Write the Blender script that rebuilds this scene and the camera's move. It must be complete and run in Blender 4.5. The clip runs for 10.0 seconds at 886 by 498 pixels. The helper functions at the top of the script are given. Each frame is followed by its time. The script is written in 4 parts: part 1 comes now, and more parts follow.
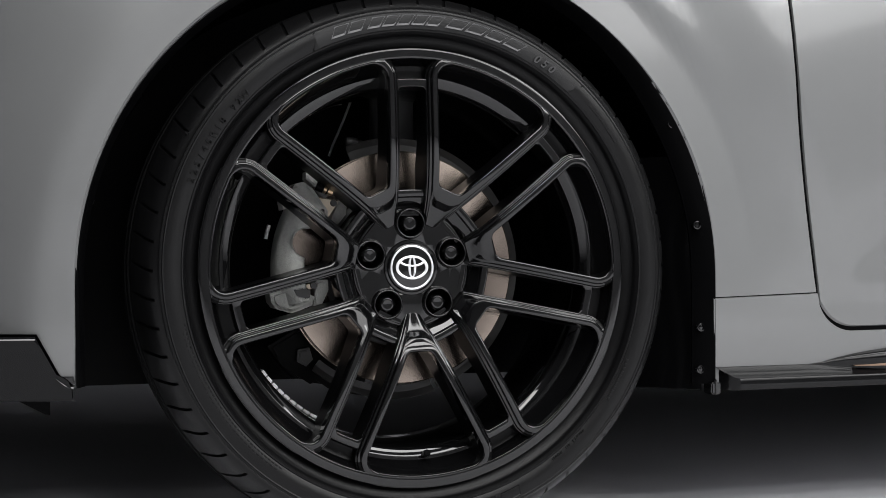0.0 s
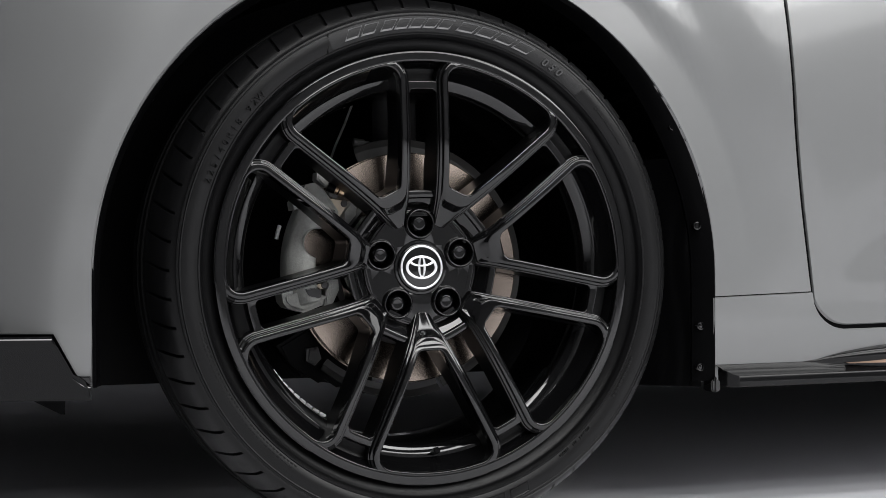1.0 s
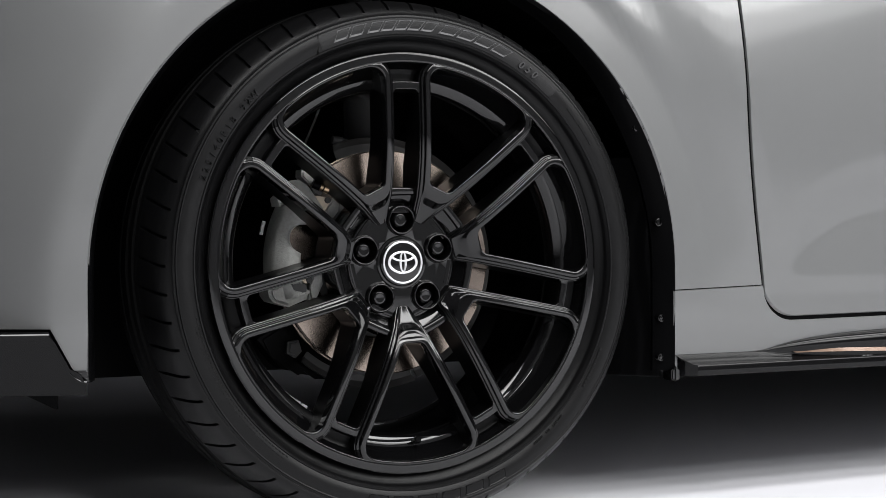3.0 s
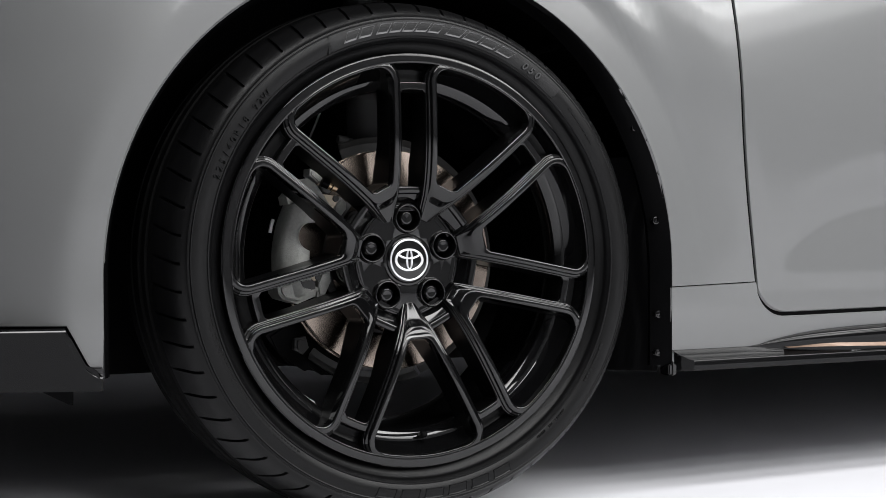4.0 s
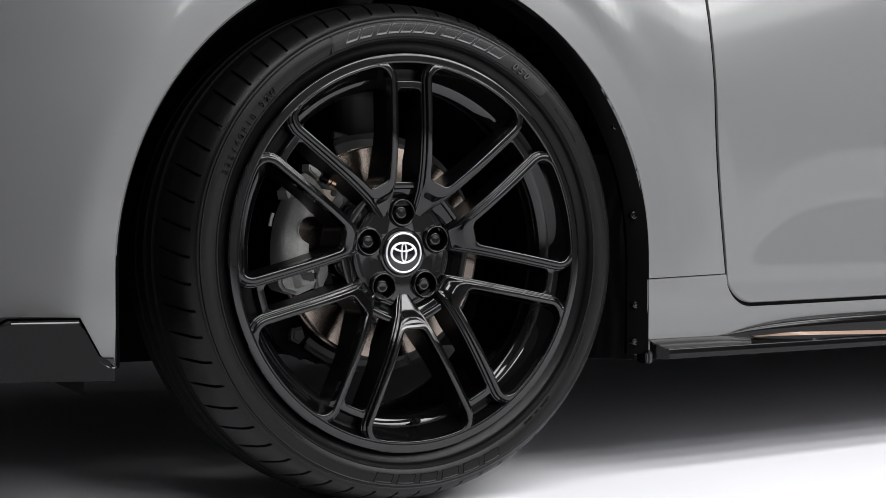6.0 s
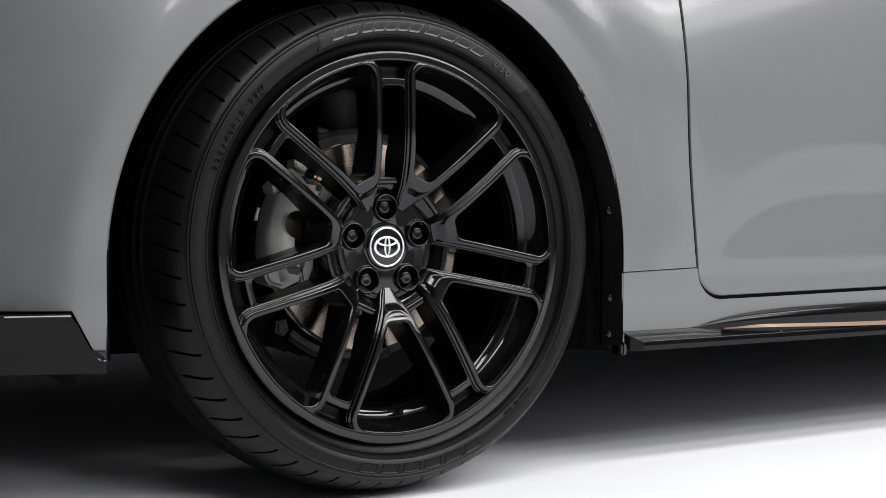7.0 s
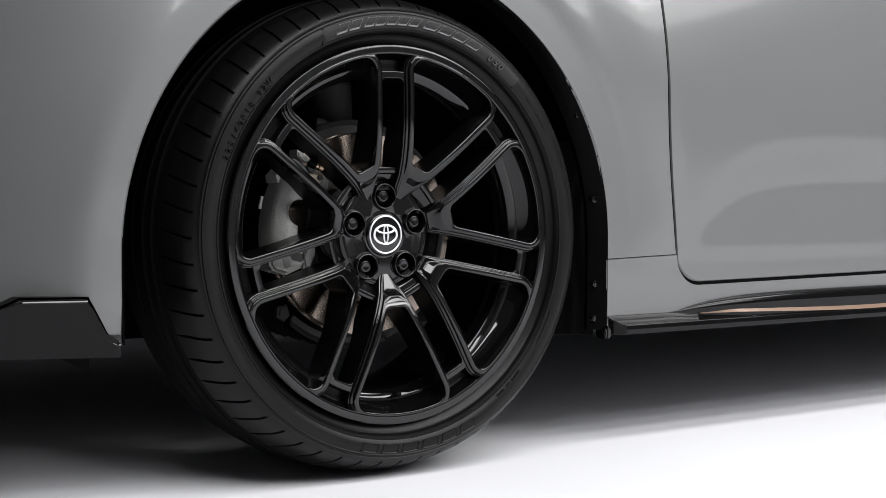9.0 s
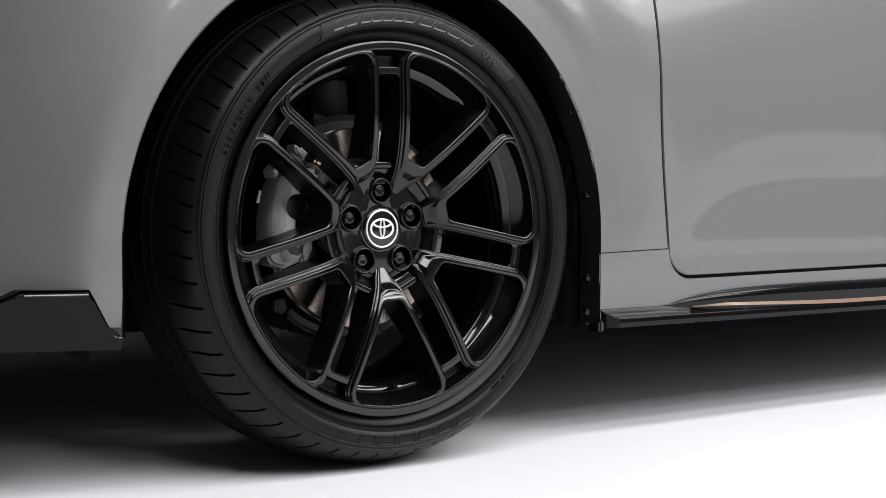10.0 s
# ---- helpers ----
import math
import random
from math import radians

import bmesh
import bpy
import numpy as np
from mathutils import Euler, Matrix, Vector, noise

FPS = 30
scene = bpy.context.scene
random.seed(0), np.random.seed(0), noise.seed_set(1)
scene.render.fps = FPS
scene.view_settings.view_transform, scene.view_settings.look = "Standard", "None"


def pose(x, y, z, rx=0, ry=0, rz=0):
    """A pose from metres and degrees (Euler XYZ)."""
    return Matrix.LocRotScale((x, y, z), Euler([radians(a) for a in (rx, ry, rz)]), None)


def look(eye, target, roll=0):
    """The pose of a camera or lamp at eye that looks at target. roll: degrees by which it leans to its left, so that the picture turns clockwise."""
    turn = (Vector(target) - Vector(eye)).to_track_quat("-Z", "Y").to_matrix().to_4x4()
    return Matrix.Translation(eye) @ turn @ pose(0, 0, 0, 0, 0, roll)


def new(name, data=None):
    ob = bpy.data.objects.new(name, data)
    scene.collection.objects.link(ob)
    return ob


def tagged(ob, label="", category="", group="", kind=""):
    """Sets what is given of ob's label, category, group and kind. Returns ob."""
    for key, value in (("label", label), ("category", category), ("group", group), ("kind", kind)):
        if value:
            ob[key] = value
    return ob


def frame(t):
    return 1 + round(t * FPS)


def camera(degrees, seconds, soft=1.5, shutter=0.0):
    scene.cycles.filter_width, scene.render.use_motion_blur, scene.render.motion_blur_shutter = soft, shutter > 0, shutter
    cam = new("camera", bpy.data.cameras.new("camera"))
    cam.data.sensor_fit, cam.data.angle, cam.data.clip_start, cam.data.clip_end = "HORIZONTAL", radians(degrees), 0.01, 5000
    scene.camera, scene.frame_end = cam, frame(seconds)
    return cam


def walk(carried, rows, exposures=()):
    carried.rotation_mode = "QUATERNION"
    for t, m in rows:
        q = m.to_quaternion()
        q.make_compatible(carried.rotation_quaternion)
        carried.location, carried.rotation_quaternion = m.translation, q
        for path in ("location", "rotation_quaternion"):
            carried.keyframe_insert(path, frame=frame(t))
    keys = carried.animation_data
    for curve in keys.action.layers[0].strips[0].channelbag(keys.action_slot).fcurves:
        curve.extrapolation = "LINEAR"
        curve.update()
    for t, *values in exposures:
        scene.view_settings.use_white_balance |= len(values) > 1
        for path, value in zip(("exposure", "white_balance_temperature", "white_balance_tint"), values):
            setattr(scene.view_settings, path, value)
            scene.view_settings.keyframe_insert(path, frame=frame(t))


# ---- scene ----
cam = camera(35.68, 10.0, soft=0.4)
PATH = [
    (0.0, -0.4204, -1.4873, 0.3250, 90.502, 0.469, -16.737),
    (0.5, -0.4604, -1.4860, 0.3238, 90.544, 0.519, -17.887),
    (1.0, -0.5030, -1.4831, 0.3240, 90.539, 0.495, -19.232),
    (1.5, -0.5492, -1.4766, 0.3302, 90.315, 0.419, -21.014),
    (2.0, -0.5855, -1.4766, 0.3302, 90.272, 0.422, -22.649),
    (2.5, -0.6181, -1.4776, 0.3366, 89.994, 0.364, -23.935),
    (4.0, -0.7147, -1.4809, 0.3347, 89.869, 0.448, -26.667),
    (4.5, -0.7476, -1.4820, 0.3457, 89.502, 0.266, -27.673),
    (5.0, -0.7744, -1.4838, 0.3483, 89.364, 0.231, -28.516),
    (5.5, -0.8011, -1.4855, 0.3479, 89.258, 0.210, -29.297),
    (7.0, -0.8886, -1.4910, 0.3576, 88.629, -0.030, -32.555),
    (7.5, -0.9104, -1.4919, 0.3574, 88.470, -0.024, -33.487),
    (8.0, -0.9387, -1.4952, 0.3539, 88.458, 0.028, -34.042),
    (8.5, -0.9689, -1.4936, 0.3546, 88.295, 0.012, -34.675),
    (9.0, -0.9901, -1.4974, 0.3575, 88.159, -0.083, -35.266),
    (9.5, -1.0061, -1.5030, 0.3582, 88.023, -0.090, -35.627),
    (10.0, -1.0128, -1.5062, 0.3544, 88.023, -0.074, -35.859),
]
walk(cam, [(t, pose(*p)) for t, *p in PATH])

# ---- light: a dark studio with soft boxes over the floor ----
world = bpy.data.worlds.new("studio")
scene.world = world
world.use_nodes = True
world.node_tree.nodes["Background"].inputs[0].default_value = (0.9, 0.95, 1.0, 1)
world.node_tree.nodes["Background"].inputs[1].default_value = 0.0035


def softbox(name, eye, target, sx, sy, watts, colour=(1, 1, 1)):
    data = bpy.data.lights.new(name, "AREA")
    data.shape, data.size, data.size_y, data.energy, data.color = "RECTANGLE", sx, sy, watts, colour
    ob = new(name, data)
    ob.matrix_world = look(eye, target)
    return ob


softbox("key_softbox", (3.3, -4.1, 2.6), (0.3, -2.6, 1.4), 3.2, 1.2, 54)
softbox("cove_softbox", (4.2, -6.9, 4.0), (4.4, -9.0, 0.7), 3.8, 0.9, 60)
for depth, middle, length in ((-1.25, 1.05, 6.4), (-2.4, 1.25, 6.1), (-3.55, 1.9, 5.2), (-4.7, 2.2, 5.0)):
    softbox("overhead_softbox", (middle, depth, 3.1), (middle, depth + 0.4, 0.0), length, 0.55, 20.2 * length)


# ---- materials ----
def material(name, colour, rough=0.5, metal=0.0, coat=0.0, grain=0.0, scale=60.0, bump=0.0, bump_scale=400.0, coat_rough=0.03, spec=0.5):
    """A principled surface whose colour and gloss vary at two scales, with a fine relief."""
    m = bpy.data.materials.new(name)
    m.use_nodes = True
    nt = m.node_tree
    b = nt.nodes["Principled BSDF"]
    b.inputs["Metallic"].default_value = metal
    b.inputs["Coat Weight"].default_value = coat
    b.inputs["Coat Roughness"].default_value = coat_rough
    b.inputs["Specular IOR Level"].default_value = spec
    co = nt.nodes.new("ShaderNodeTexCoord")
    n1 = nt.nodes.new("ShaderNodeTexNoise")
    n1.inputs["Scale"].default_value, n1.inputs["Detail"].default_value = scale, 6
    n2 = nt.nodes.new("ShaderNodeTexNoise")
    n2.inputs["Scale"].default_value, n2.inputs["Detail"].default_value = scale / 12, 3
    add = nt.nodes.new("ShaderNodeMath")
    add.operation = "MULTIPLY_ADD"
    add.inputs[1].default_value = 0.5
    half = nt.nodes.new("ShaderNodeMath")
    half.operation = "MULTIPLY"
    half.inputs[1].default_value = 0.5
    nt.links.new(co.outputs["Object"], n1.inputs["Vector"])
    nt.links.new(co.outputs["Object"], n2.inputs["Vector"])
    nt.links.new(n2.outputs["Fac"], half.inputs[0])
    nt.links.new(n1.outputs["Fac"], add.inputs[0])
    nt.links.new(half.outputs[0], add.inputs[2])
    mix = nt.nodes.new("ShaderNodeMix")
    mix.data_type = "RGBA"
    mix.inputs["A"].default_value = (*[c * (1 - grain) for c in colour], 1)
    mix.inputs["B"].default_value = (*[min(1, c * (1 + grain)) for c in colour], 1)
    nt.links.new(add.outputs[0], mix.inputs["Factor"])
    nt.links.new(mix.outputs["Result"], b.inputs["Base Color"])
    r = nt.nodes.new("ShaderNodeMapRange")
    r.inputs["To Min"].default_value, r.inputs["To Max"].default_value = rough * (1 - grain * 0.6), rough * (1 + grain * 0.6)
    nt.links.new(add.outputs[0], r.inputs["Value"])
    nt.links.new(r.outputs[0], b.inputs["Roughness"])
    if bump:
        n3 = nt.nodes.new("ShaderNodeTexNoise")
        n3.inputs["Scale"].default_value, n3.inputs["Detail"].default_value = bump_scale, 4
        nt.links.new(co.outputs["Object"], n3.inputs["Vector"])
        bp = nt.nodes.new("ShaderNodeBump")
        bp.inputs["Strength"].default_value, bp.inputs["Distance"].default_value = bump, 0.001
        nt.links.new(n3.outputs["Fac"], bp.inputs["Height"])
        nt.links.new(bp.outputs[0], b.inputs["Normal"])
    return m


PAINT = material("grey_paint", (0.110, 0.112, 0.1125), 0.45, 0.0, 0.7, 0.03, 900, coat_rough=0.125)
INNER = material("recess_black", (0.0015, 0.0015, 0.0016), 0.3, 0.0, 0.0, 0.3, 60, 0.05, 900, spec=0.12)
GLOSS = material("gloss_black", (0.0024, 0.0024, 0.0026), 0.035, 0.0, 0.0, 0.15, 40, spec=0.49)
SATIN = material("satin_black", (0.004, 0.004, 0.0043), 0.10, 0.0, 0.0, 0.15, 60, 0.02, 700, spec=0.2)
LINER = material("black_plastic", (0.0018, 0.0018, 0.002), 0.3, 0.0, 0.0, 0.3, 30, 0.1, 500, spec=0.035)
RUBBER = material("tyre_rubber", (0.0028, 0.0028, 0.003), 0.36, 0.0, 0.0, 0.3, 45, 0.12, 1400, spec=0.20)
MATTE = material("knurled_rubber", (0.006, 0.006, 0.0063), 0.6, 0.0, 0.0, 0.3, 60, 0.5, 1600, spec=0.34)
MARK = material("mark_rubber", (0.026, 0.026, 0.027), 0.5, 0.0, 0.0, 0.4, 200, 0.3, 1600, spec=0.3)
LETTER = material("letter_rubber", (0.11, 0.11, 0.112), 0.5, 0.0, 0.0, 0.4, 200, 0.3, 1600, spec=0.4)
CAST = material("cast_iron", (0.37, 0.375, 0.355), 0.55, 0.3, 0.0, 0.55, 260, 0.8, 600)
STEEL = material("disc_steel", (0.33, 0.275, 0.235), 0.24, 1.0, 0.0, 0.2, 120, 0.1, 600)
nt = STEEL.node_tree
tan = nt.nodes.new("ShaderNodeTangent")
tan.direction_type, tan.axis = "RADIAL", "Y"
nt.links.new(tan.outputs[0], nt.nodes["Principled BSDF"].inputs["Tangent"])
nt.nodes["Principled BSDF"].inputs["Anisotropic"].default_value = 0.95
nt.nodes["Principled BSDF"].inputs["Anisotropic Rotation"].default_value = 0.25
ZINC = material("zinc", (0.8, 0.8, 0.8), 0.4, 0.8, 0.0, 0.2, 120)
DARK = material("dark_steel", (0.06, 0.06, 0.06), 0.6, 0.3, 0.0, 0.4, 60, 0.3, 500)
CHROME = material("chrome", (0.84, 0.84, 0.86), 0.28, 0.6, 0.0, 0.05, 200)
BRONZE = material("bronze_inlay", (0.23, 0.15, 0.108), 0.3, 0.2, 0.0, 0.1, 60)
FLOOR = material("white_floor", (0.705, 0.705, 0.735), 0.45, 0.0, 0.0, 0.05, 3, 0.05, 200)
TREAD = material("tread_rubber", (0.0035, 0.0035, 0.0036), 0.6, 0.0, 0.0, 0.3, 45, 0.2, 900, spec=0.06)
BOUNCE_GREY = material("bounce_grey", (0.3, 0.3, 0.305), 0.7, 0.0, 0.0, 0.3, 30, 0.3, 300, spec=0.2)
PALE = material("pale_wall", (0.50, 0.50, 0.51), 0.9, 0.0, 0.0, 0.1, 2)
CEILING = material("grey_ceiling", (0.22, 0.22, 0.225), 0.9, 0.0, 0.0, 0.1, 2)
WALL = material("grey_wall", (0.045, 0.045, 0.047), 0.9, 0.0, 0.0, 0.1, 2)


# ---- helpers for meshes ----
def part(name, bm, mat, parent=None, label="", smooth=40, crisp=False):
    """Links a bmesh as one mesh object under a thing or a part."""
    bmesh.ops.recalc_face_normals(bm, faces=bm.faces)
    me = bpy.data.meshes.new(name)
    for f in bm.faces:
        f.smooth = smooth > 0
    if smooth:
        for e in bm.edges:
            if len(e.link_faces) == 2 and e.calc_face_angle(0) > radians(smooth):
                e.smooth = False
    bm.to_mesh(me)
    bm.free()
    me.materials.append(mat)
    ob = new(name, me)
    ob.parent = parent
    if crisp:
        w = ob.modifiers.new("weighted", "WEIGHTED_NORMAL")
        w.keep_sharp, w.weight = True, 80
    if label:
        tagged(ob, label)
    return ob


def twin(ob, m):
    """The same mesh again under the same parent, at the pose m."""
    c = ob.copy()
    scene.collection.objects.link(c)
    c.matrix_basis = m
    return c


def grid(bm, rows, close_u=False, close_v=False):
    """Faces over rows of points."""
    vs = [[bm.verts.new(p) for p in row] for row in rows]
    nu, nv = len(vs), len(vs[0])
    for i in range(nu if close_u else nu - 1):
        for j in range(nv if close_v else nv - 1):
            a, b, c, d = vs[i][j], vs[(i + 1) % nu][j], vs[(i + 1) % nu][(j + 1) % nv], vs[i][(j + 1) % nv]
            bm.faces.new((a, b, c, d))
    return vs


def box(bm, lo, hi, bevel=0.0, m=None):
    r = bmesh.ops.create_cube(bm, size=1)
    vs = r["verts"]
    for v in vs:
        v.co = Vector([lo[i] + (v.co[i] + 0.5) * (hi[i] - lo[i]) for i in range(3)])
    if bevel:
        es = list({e for v in vs for e in v.link_edges})
        vs = list({v for f in bmesh.ops.bevel(bm, geom=es, offset=bevel, segments=2, affect="EDGES")["faces"] for v in f.verts} | {v for v in vs if v.is_valid})
    if m is not None:
        for v in vs:
            v.co = m @ v.co
    return vs


def revolve(bm, profile, steps=96, cz=0.318, a0=0.0, a1=360.0):
    """A profile of (radius, y) turned about the wheel's axle."""
    full = abs(a1 - a0 - 360) < 1e-6
    rows = []
    for i in range(steps if full else steps + 1):
        a = radians(a0 + (a1 - a0) * i / steps)
        rows.append([(r * math.cos(a), y, cz + r * math.sin(a)) for r, y in profile])
    grid(bm, rows, close_u=full)


def prism(bm, outline, y0, y1, bevel=0.0):
    """A closed outline of (x, z) made solid between two depths; y may be a function of (x, z)."""
    f0 = y0 if callable(y0) else (lambda x, z: y0)
    f1 = y1 if callable(y1) else (lambda x, z: y1)
    a = [bm.verts.new((x, f0(x, z), z)) for x, z in outline]
    b = [bm.verts.new((x, f1(x, z), z)) for x, z in outline]
    n = len(a)
    front = bm.faces.new(a)
    bm.faces.new(b[::-1])
    for i in range(n):
        bm.faces.new((a[i], b[i], b[(i + 1) % n], a[(i + 1) % n]))
    if bevel:
        bmesh.ops.bevel(bm, geom=list(front.edges), offset=bevel, segments=2, affect="EDGES")


def tube(bm, points, radius, sides=8):
    pts = [Vector(p) for p in points]
    rows = []
    for i, p in enumerate(pts):
        d = (pts[min(i + 1, len(pts) - 1)] - pts[max(i - 1, 0)]).normalized()
        q = d.to_track_quat("Z", "Y")
        rows.append([p + q @ Vector((radius * math.cos(2 * math.pi * k / sides), radius * math.sin(2 * math.pi * k / sides), 0)) for k in range(sides)])
    vs = grid(bm, rows, close_v=True)
    bm.faces.new(vs[0])
    bm.faces.new(vs[-1])


def smoothstep(a, b, x):
    """Eases from 0 at a to 1 at b."""
    t = min(1, max(0, (x - a) / (b - a)))
    return t * t * (3 - 2 * t)


# ---- the setting ----
bm = bmesh.new()
grid(bm, [[(x, y, 0) for y in (-9, -3, 0, 3, 9)] for x in (-9, -3, 0, 3, 9)])
tagged(part("floor", bm, FLOOR), "smooth white studio floor in shade under a car", "floor", kind="structure")
for name, lo, hi in (("wall_north", (-9, 9, 0), (9, 9.2, 5)), ("wall_south", (-9, -9.2, 0), (9, -9, 5)), ("wall_west", (-9.2, -9, 0), (-9, 9, 5)), ("wall_east", (9, -9, 0), (9.2, 9, 5)), ("ceiling", (-9.2, -9.2, 5), (9.2, 9.2, 5.2))):
    bm = bmesh.new()
    box(bm, lo, hi)
    tagged(part(name, bm, PALE if name == "wall_south" else CEILING if name == "ceiling" else WALL, smooth=0), "plain grey studio surface", name.split("_")[0], kind="structure")

# ---- the car ----
car = new("car")
tagged(car, "grey car with gloss black alloy wheel on white floor", "car")
CZ = 0.318
ARCH_R, ARCH_Z = 0.3725, 0.306


def arch_gap(x, z):
    """Distance outwards from the edge of the wheel arch."""
    if z > ARCH_Z:
        return math.hypot(x, z - ARCH_Z) - ARCH_R
    return abs(x) - ARCH_R


def swell(z):
    """How far the flank has come out from the sill (0) to the shoulder (1)."""
    t = min(1, max(0, (z - 0.272) / 0.31))
    return 1.5 * t - 0.5 * t ** 3


def side(x, z):
    """Depth of the car's flank at (x, z)."""
    y = 0.0145
    rear = smoothstep(0.12, 0.30, x)
    g = arch_gap(x, z)
    band = 0.040 + 0.028 * smoothstep(-0.15, 0.15, x)
    # the shoulder leans in above the arch, most behind the wheel
    if z > 0.50:
        y += 0.10 * (z - 0.50) ** 2
    start = 0.515 + 0.32 * max(0, x - 0.40)
    if z > start:
        y += 0.50 * rear * (z - start) ** 2 * smoothstep(band - 0.004, band + 0.040, g)
    if z < 0.24:
        y += 0.10 * (0.24 - z)
    if x < -0.3:
        y += 0.9 * (x + 0.3) ** 2
    if x < -0.38:
        y += 0.7 * (x + 0.38) ** 2 * smoothstep(0.212, 0.238, z)
    # low on the door a hollow leans in from a straight lower edge and turns out again along its rising upper edge
    if x > 0.55:
        tall = 0.0045 + 0.098 * (1 - math.exp(-(x - 0.55) / 0.085))
        up = z - 0.2925
        if up > 0:
            y += 0.115 * smoothstep(0.55, 0.575, x) * (min(up, tall) if up < tall else tall * (1 - smoothstep(0, 0.085, up - tall)))
    # the arch stands out as a flared band; ahead of the wheel the panel turns away past its crease
    out = min(1, max(0, (g - 0.048) / 0.112))
    behind = smoothstep(0.10, 0.30, x)
    y -= 0.0185 * swell(z) * out * (1.4 - 0.4 * out) * behind
    y += 0.07 * behind * smoothstep(0.30, 0.40, z) * min(max(0, g), 0.05) * (1 - out)
    high = smoothstep(0.30, 0.42, z)
    y -= 0.002 + high * (0.0018 * (1 - smoothstep(band - 0.008, band + 0.030, g)) if x > 0 else 0.0045 - 0.00225 * smoothstep(band - 0.008, band + 0.016, g))
    front = smoothstep(0.02, 0.20, -x) * smoothstep(0.212, 0.238, z)
    if g > band:
        turn = 0.006 + 0.034 * smoothstep(0.52, 0.68, z)
        y += front * 0.50 * (math.hypot(g - band, turn) - turn)
    return y


def arch_point(a):
    """Edge of the arch by its angle in degrees (0 = rear, 90 = top)."""
    if 0 <= a <= 180:
        return ARCH_R * math.cos(radians(a)), ARCH_Z + ARCH_R * math.sin(radians(a))
    drop = (-a if a < 0 else a - 180) / 100
    return (ARCH_R - 0.02 * drop * drop * 3) * (1 if a < 0 else -1), ARCH_Z - drop


def flank(bm, starts, ends, steps=14):
    """A panel between two rows of (x, z), laid on the flank, with an edge turned in at the first row."""
    rows = []
    for (x0, z0), (x1, z1) in zip(starts, ends):
        row = [(x0 * 0.996, side(x0, z0) + 0.018, ARCH_Z + (z0 - ARCH_Z) * 0.996), (x0, side(x0, z0) + 0.0026, z0)]
        nx, nz = x1 - x0, z1 - z0
        n = math.hypot(nx, nz) or 1
        for k in range(steps + 1):
            f = (k / steps) ** 1.6
            x, z = x0 + nx * f + nx / n * 0.0026 * (1 - f), z0 + nz * f + nz / n * 0.0026 * (1 - f)
            row.append((x, side(x, z), z))
        rows.append(row)
    grid(bm, rows)


# front wing over the arch, down to the seam above the sill
SEAM_Z = 0.2785


def door_edge(z):
    """The front edge of the door opening."""
    return 0.4945 + (0.665 - z) * 0.055 - 0.0225 * swell(z)


bm = bmesh.new()
starts, ends = [], []
TOP = 0.86
for i in range(81):
    a = -(ARCH_Z - SEAM_Z) * 100 + (191.2 + (ARCH_Z - SEAM_Z) * 100) * i / 80
    x, z = arch_point(a)
    starts.append((x, z))
    c, s = (math.cos(radians(a)), math.sin(radians(a))) if 0 <= a <= 180 else ((1, 0) if a < 0 else (-1, 0))
    best = 9
    if s > 0:
        best = min(best, (TOP - z) / s)
    if c < 0:
        best = min(best, (-0.95 - x) / c)
    if c > 0.02:
        d = 0.1
        for _ in range(12):
            d = min(3, (door_edge(z + s * d) - 0.0026 - x) / c)
        best = min(best, d)
    tilt = 0.03 * max(0, -a) / (100 * (ARCH_Z - SEAM_Z))
    ends.append((x + c * best, z + s * best + tilt * best))
flank(bm, starts, ends, 30)
part("front_wing", bm, PAINT, car, "grey painted front wing with flared arch edge", 30)

# sill panel below the seam, round the corner of the door opening
DOOR_Z = 0.2375


def door_line(x):
    """The lower edge of the door opening, with its rounded front corner."""
    z = DOOR_Z + max(0, x - 0.58) * 0.011
    r = 0.05
    x0 = door_edge(0.28) + r
    if x < x0:
        z = DOOR_Z + r - math.sqrt(max(0, r * r - (x0 - x) ** 2))
    return z


def sheet(bm, xs, low, high, steps, fn=side, lip=0.012):
    """A panel on the flank between two heights, its edges turned in."""
    rows = []
    for x in xs:
        z0, z1 = low(x), high(x)
        row = [(x, fn(x, z0) + lip, z0 + 0.0005), (x, fn(x, z0) + 0.0015, z0)]
        row += [(x, fn(x, z0 + (z1 - z0) * k / steps), z0 + (z1 - z0) * k / steps + (0.0012 if k == 0 else -0.0012 if k == steps else 0)) for k in range(steps + 1)]
        row += [(x, fn(x, z1) + 0.0015, z1), (x, fn(x, z1) + lip, z1 - 0.0005)]
        rows.append(row)
    first, last = rows[0], rows[-1]
    rows = [[(p[0], max(p[1], fn(p[0], p[2])) + lip, p[2]) for p in first]] + rows + [[(p[0], max(p[1], fn(p[0], p[2])) + lip, p[2]) for p in last]]
    grid(bm, rows)


bm = bmesh.new()
x1 = door_edge(0.28) - 0.0026
xs = [0.3722 + (x1 - 0.3722) * k / 16 for k in range(17)] + [x1 + 0.05 * (1 - math.cos(radians(9 * k))) + 0.0002 for k in range(1, 11)] + [0.60 + 0.1 * k for k in range(27)]
sheet(bm, xs, lambda x: 0.168, lambda x: SEAM_Z - 0.0012 + (x - 0.372) * 0.03 if x <= x1 else min(SEAM_Z + 0.003, door_line(x) - 0.0035), 8)
part("sill_panel", bm, PAINT, car, "grey painted sill panel with thin seam", 30)

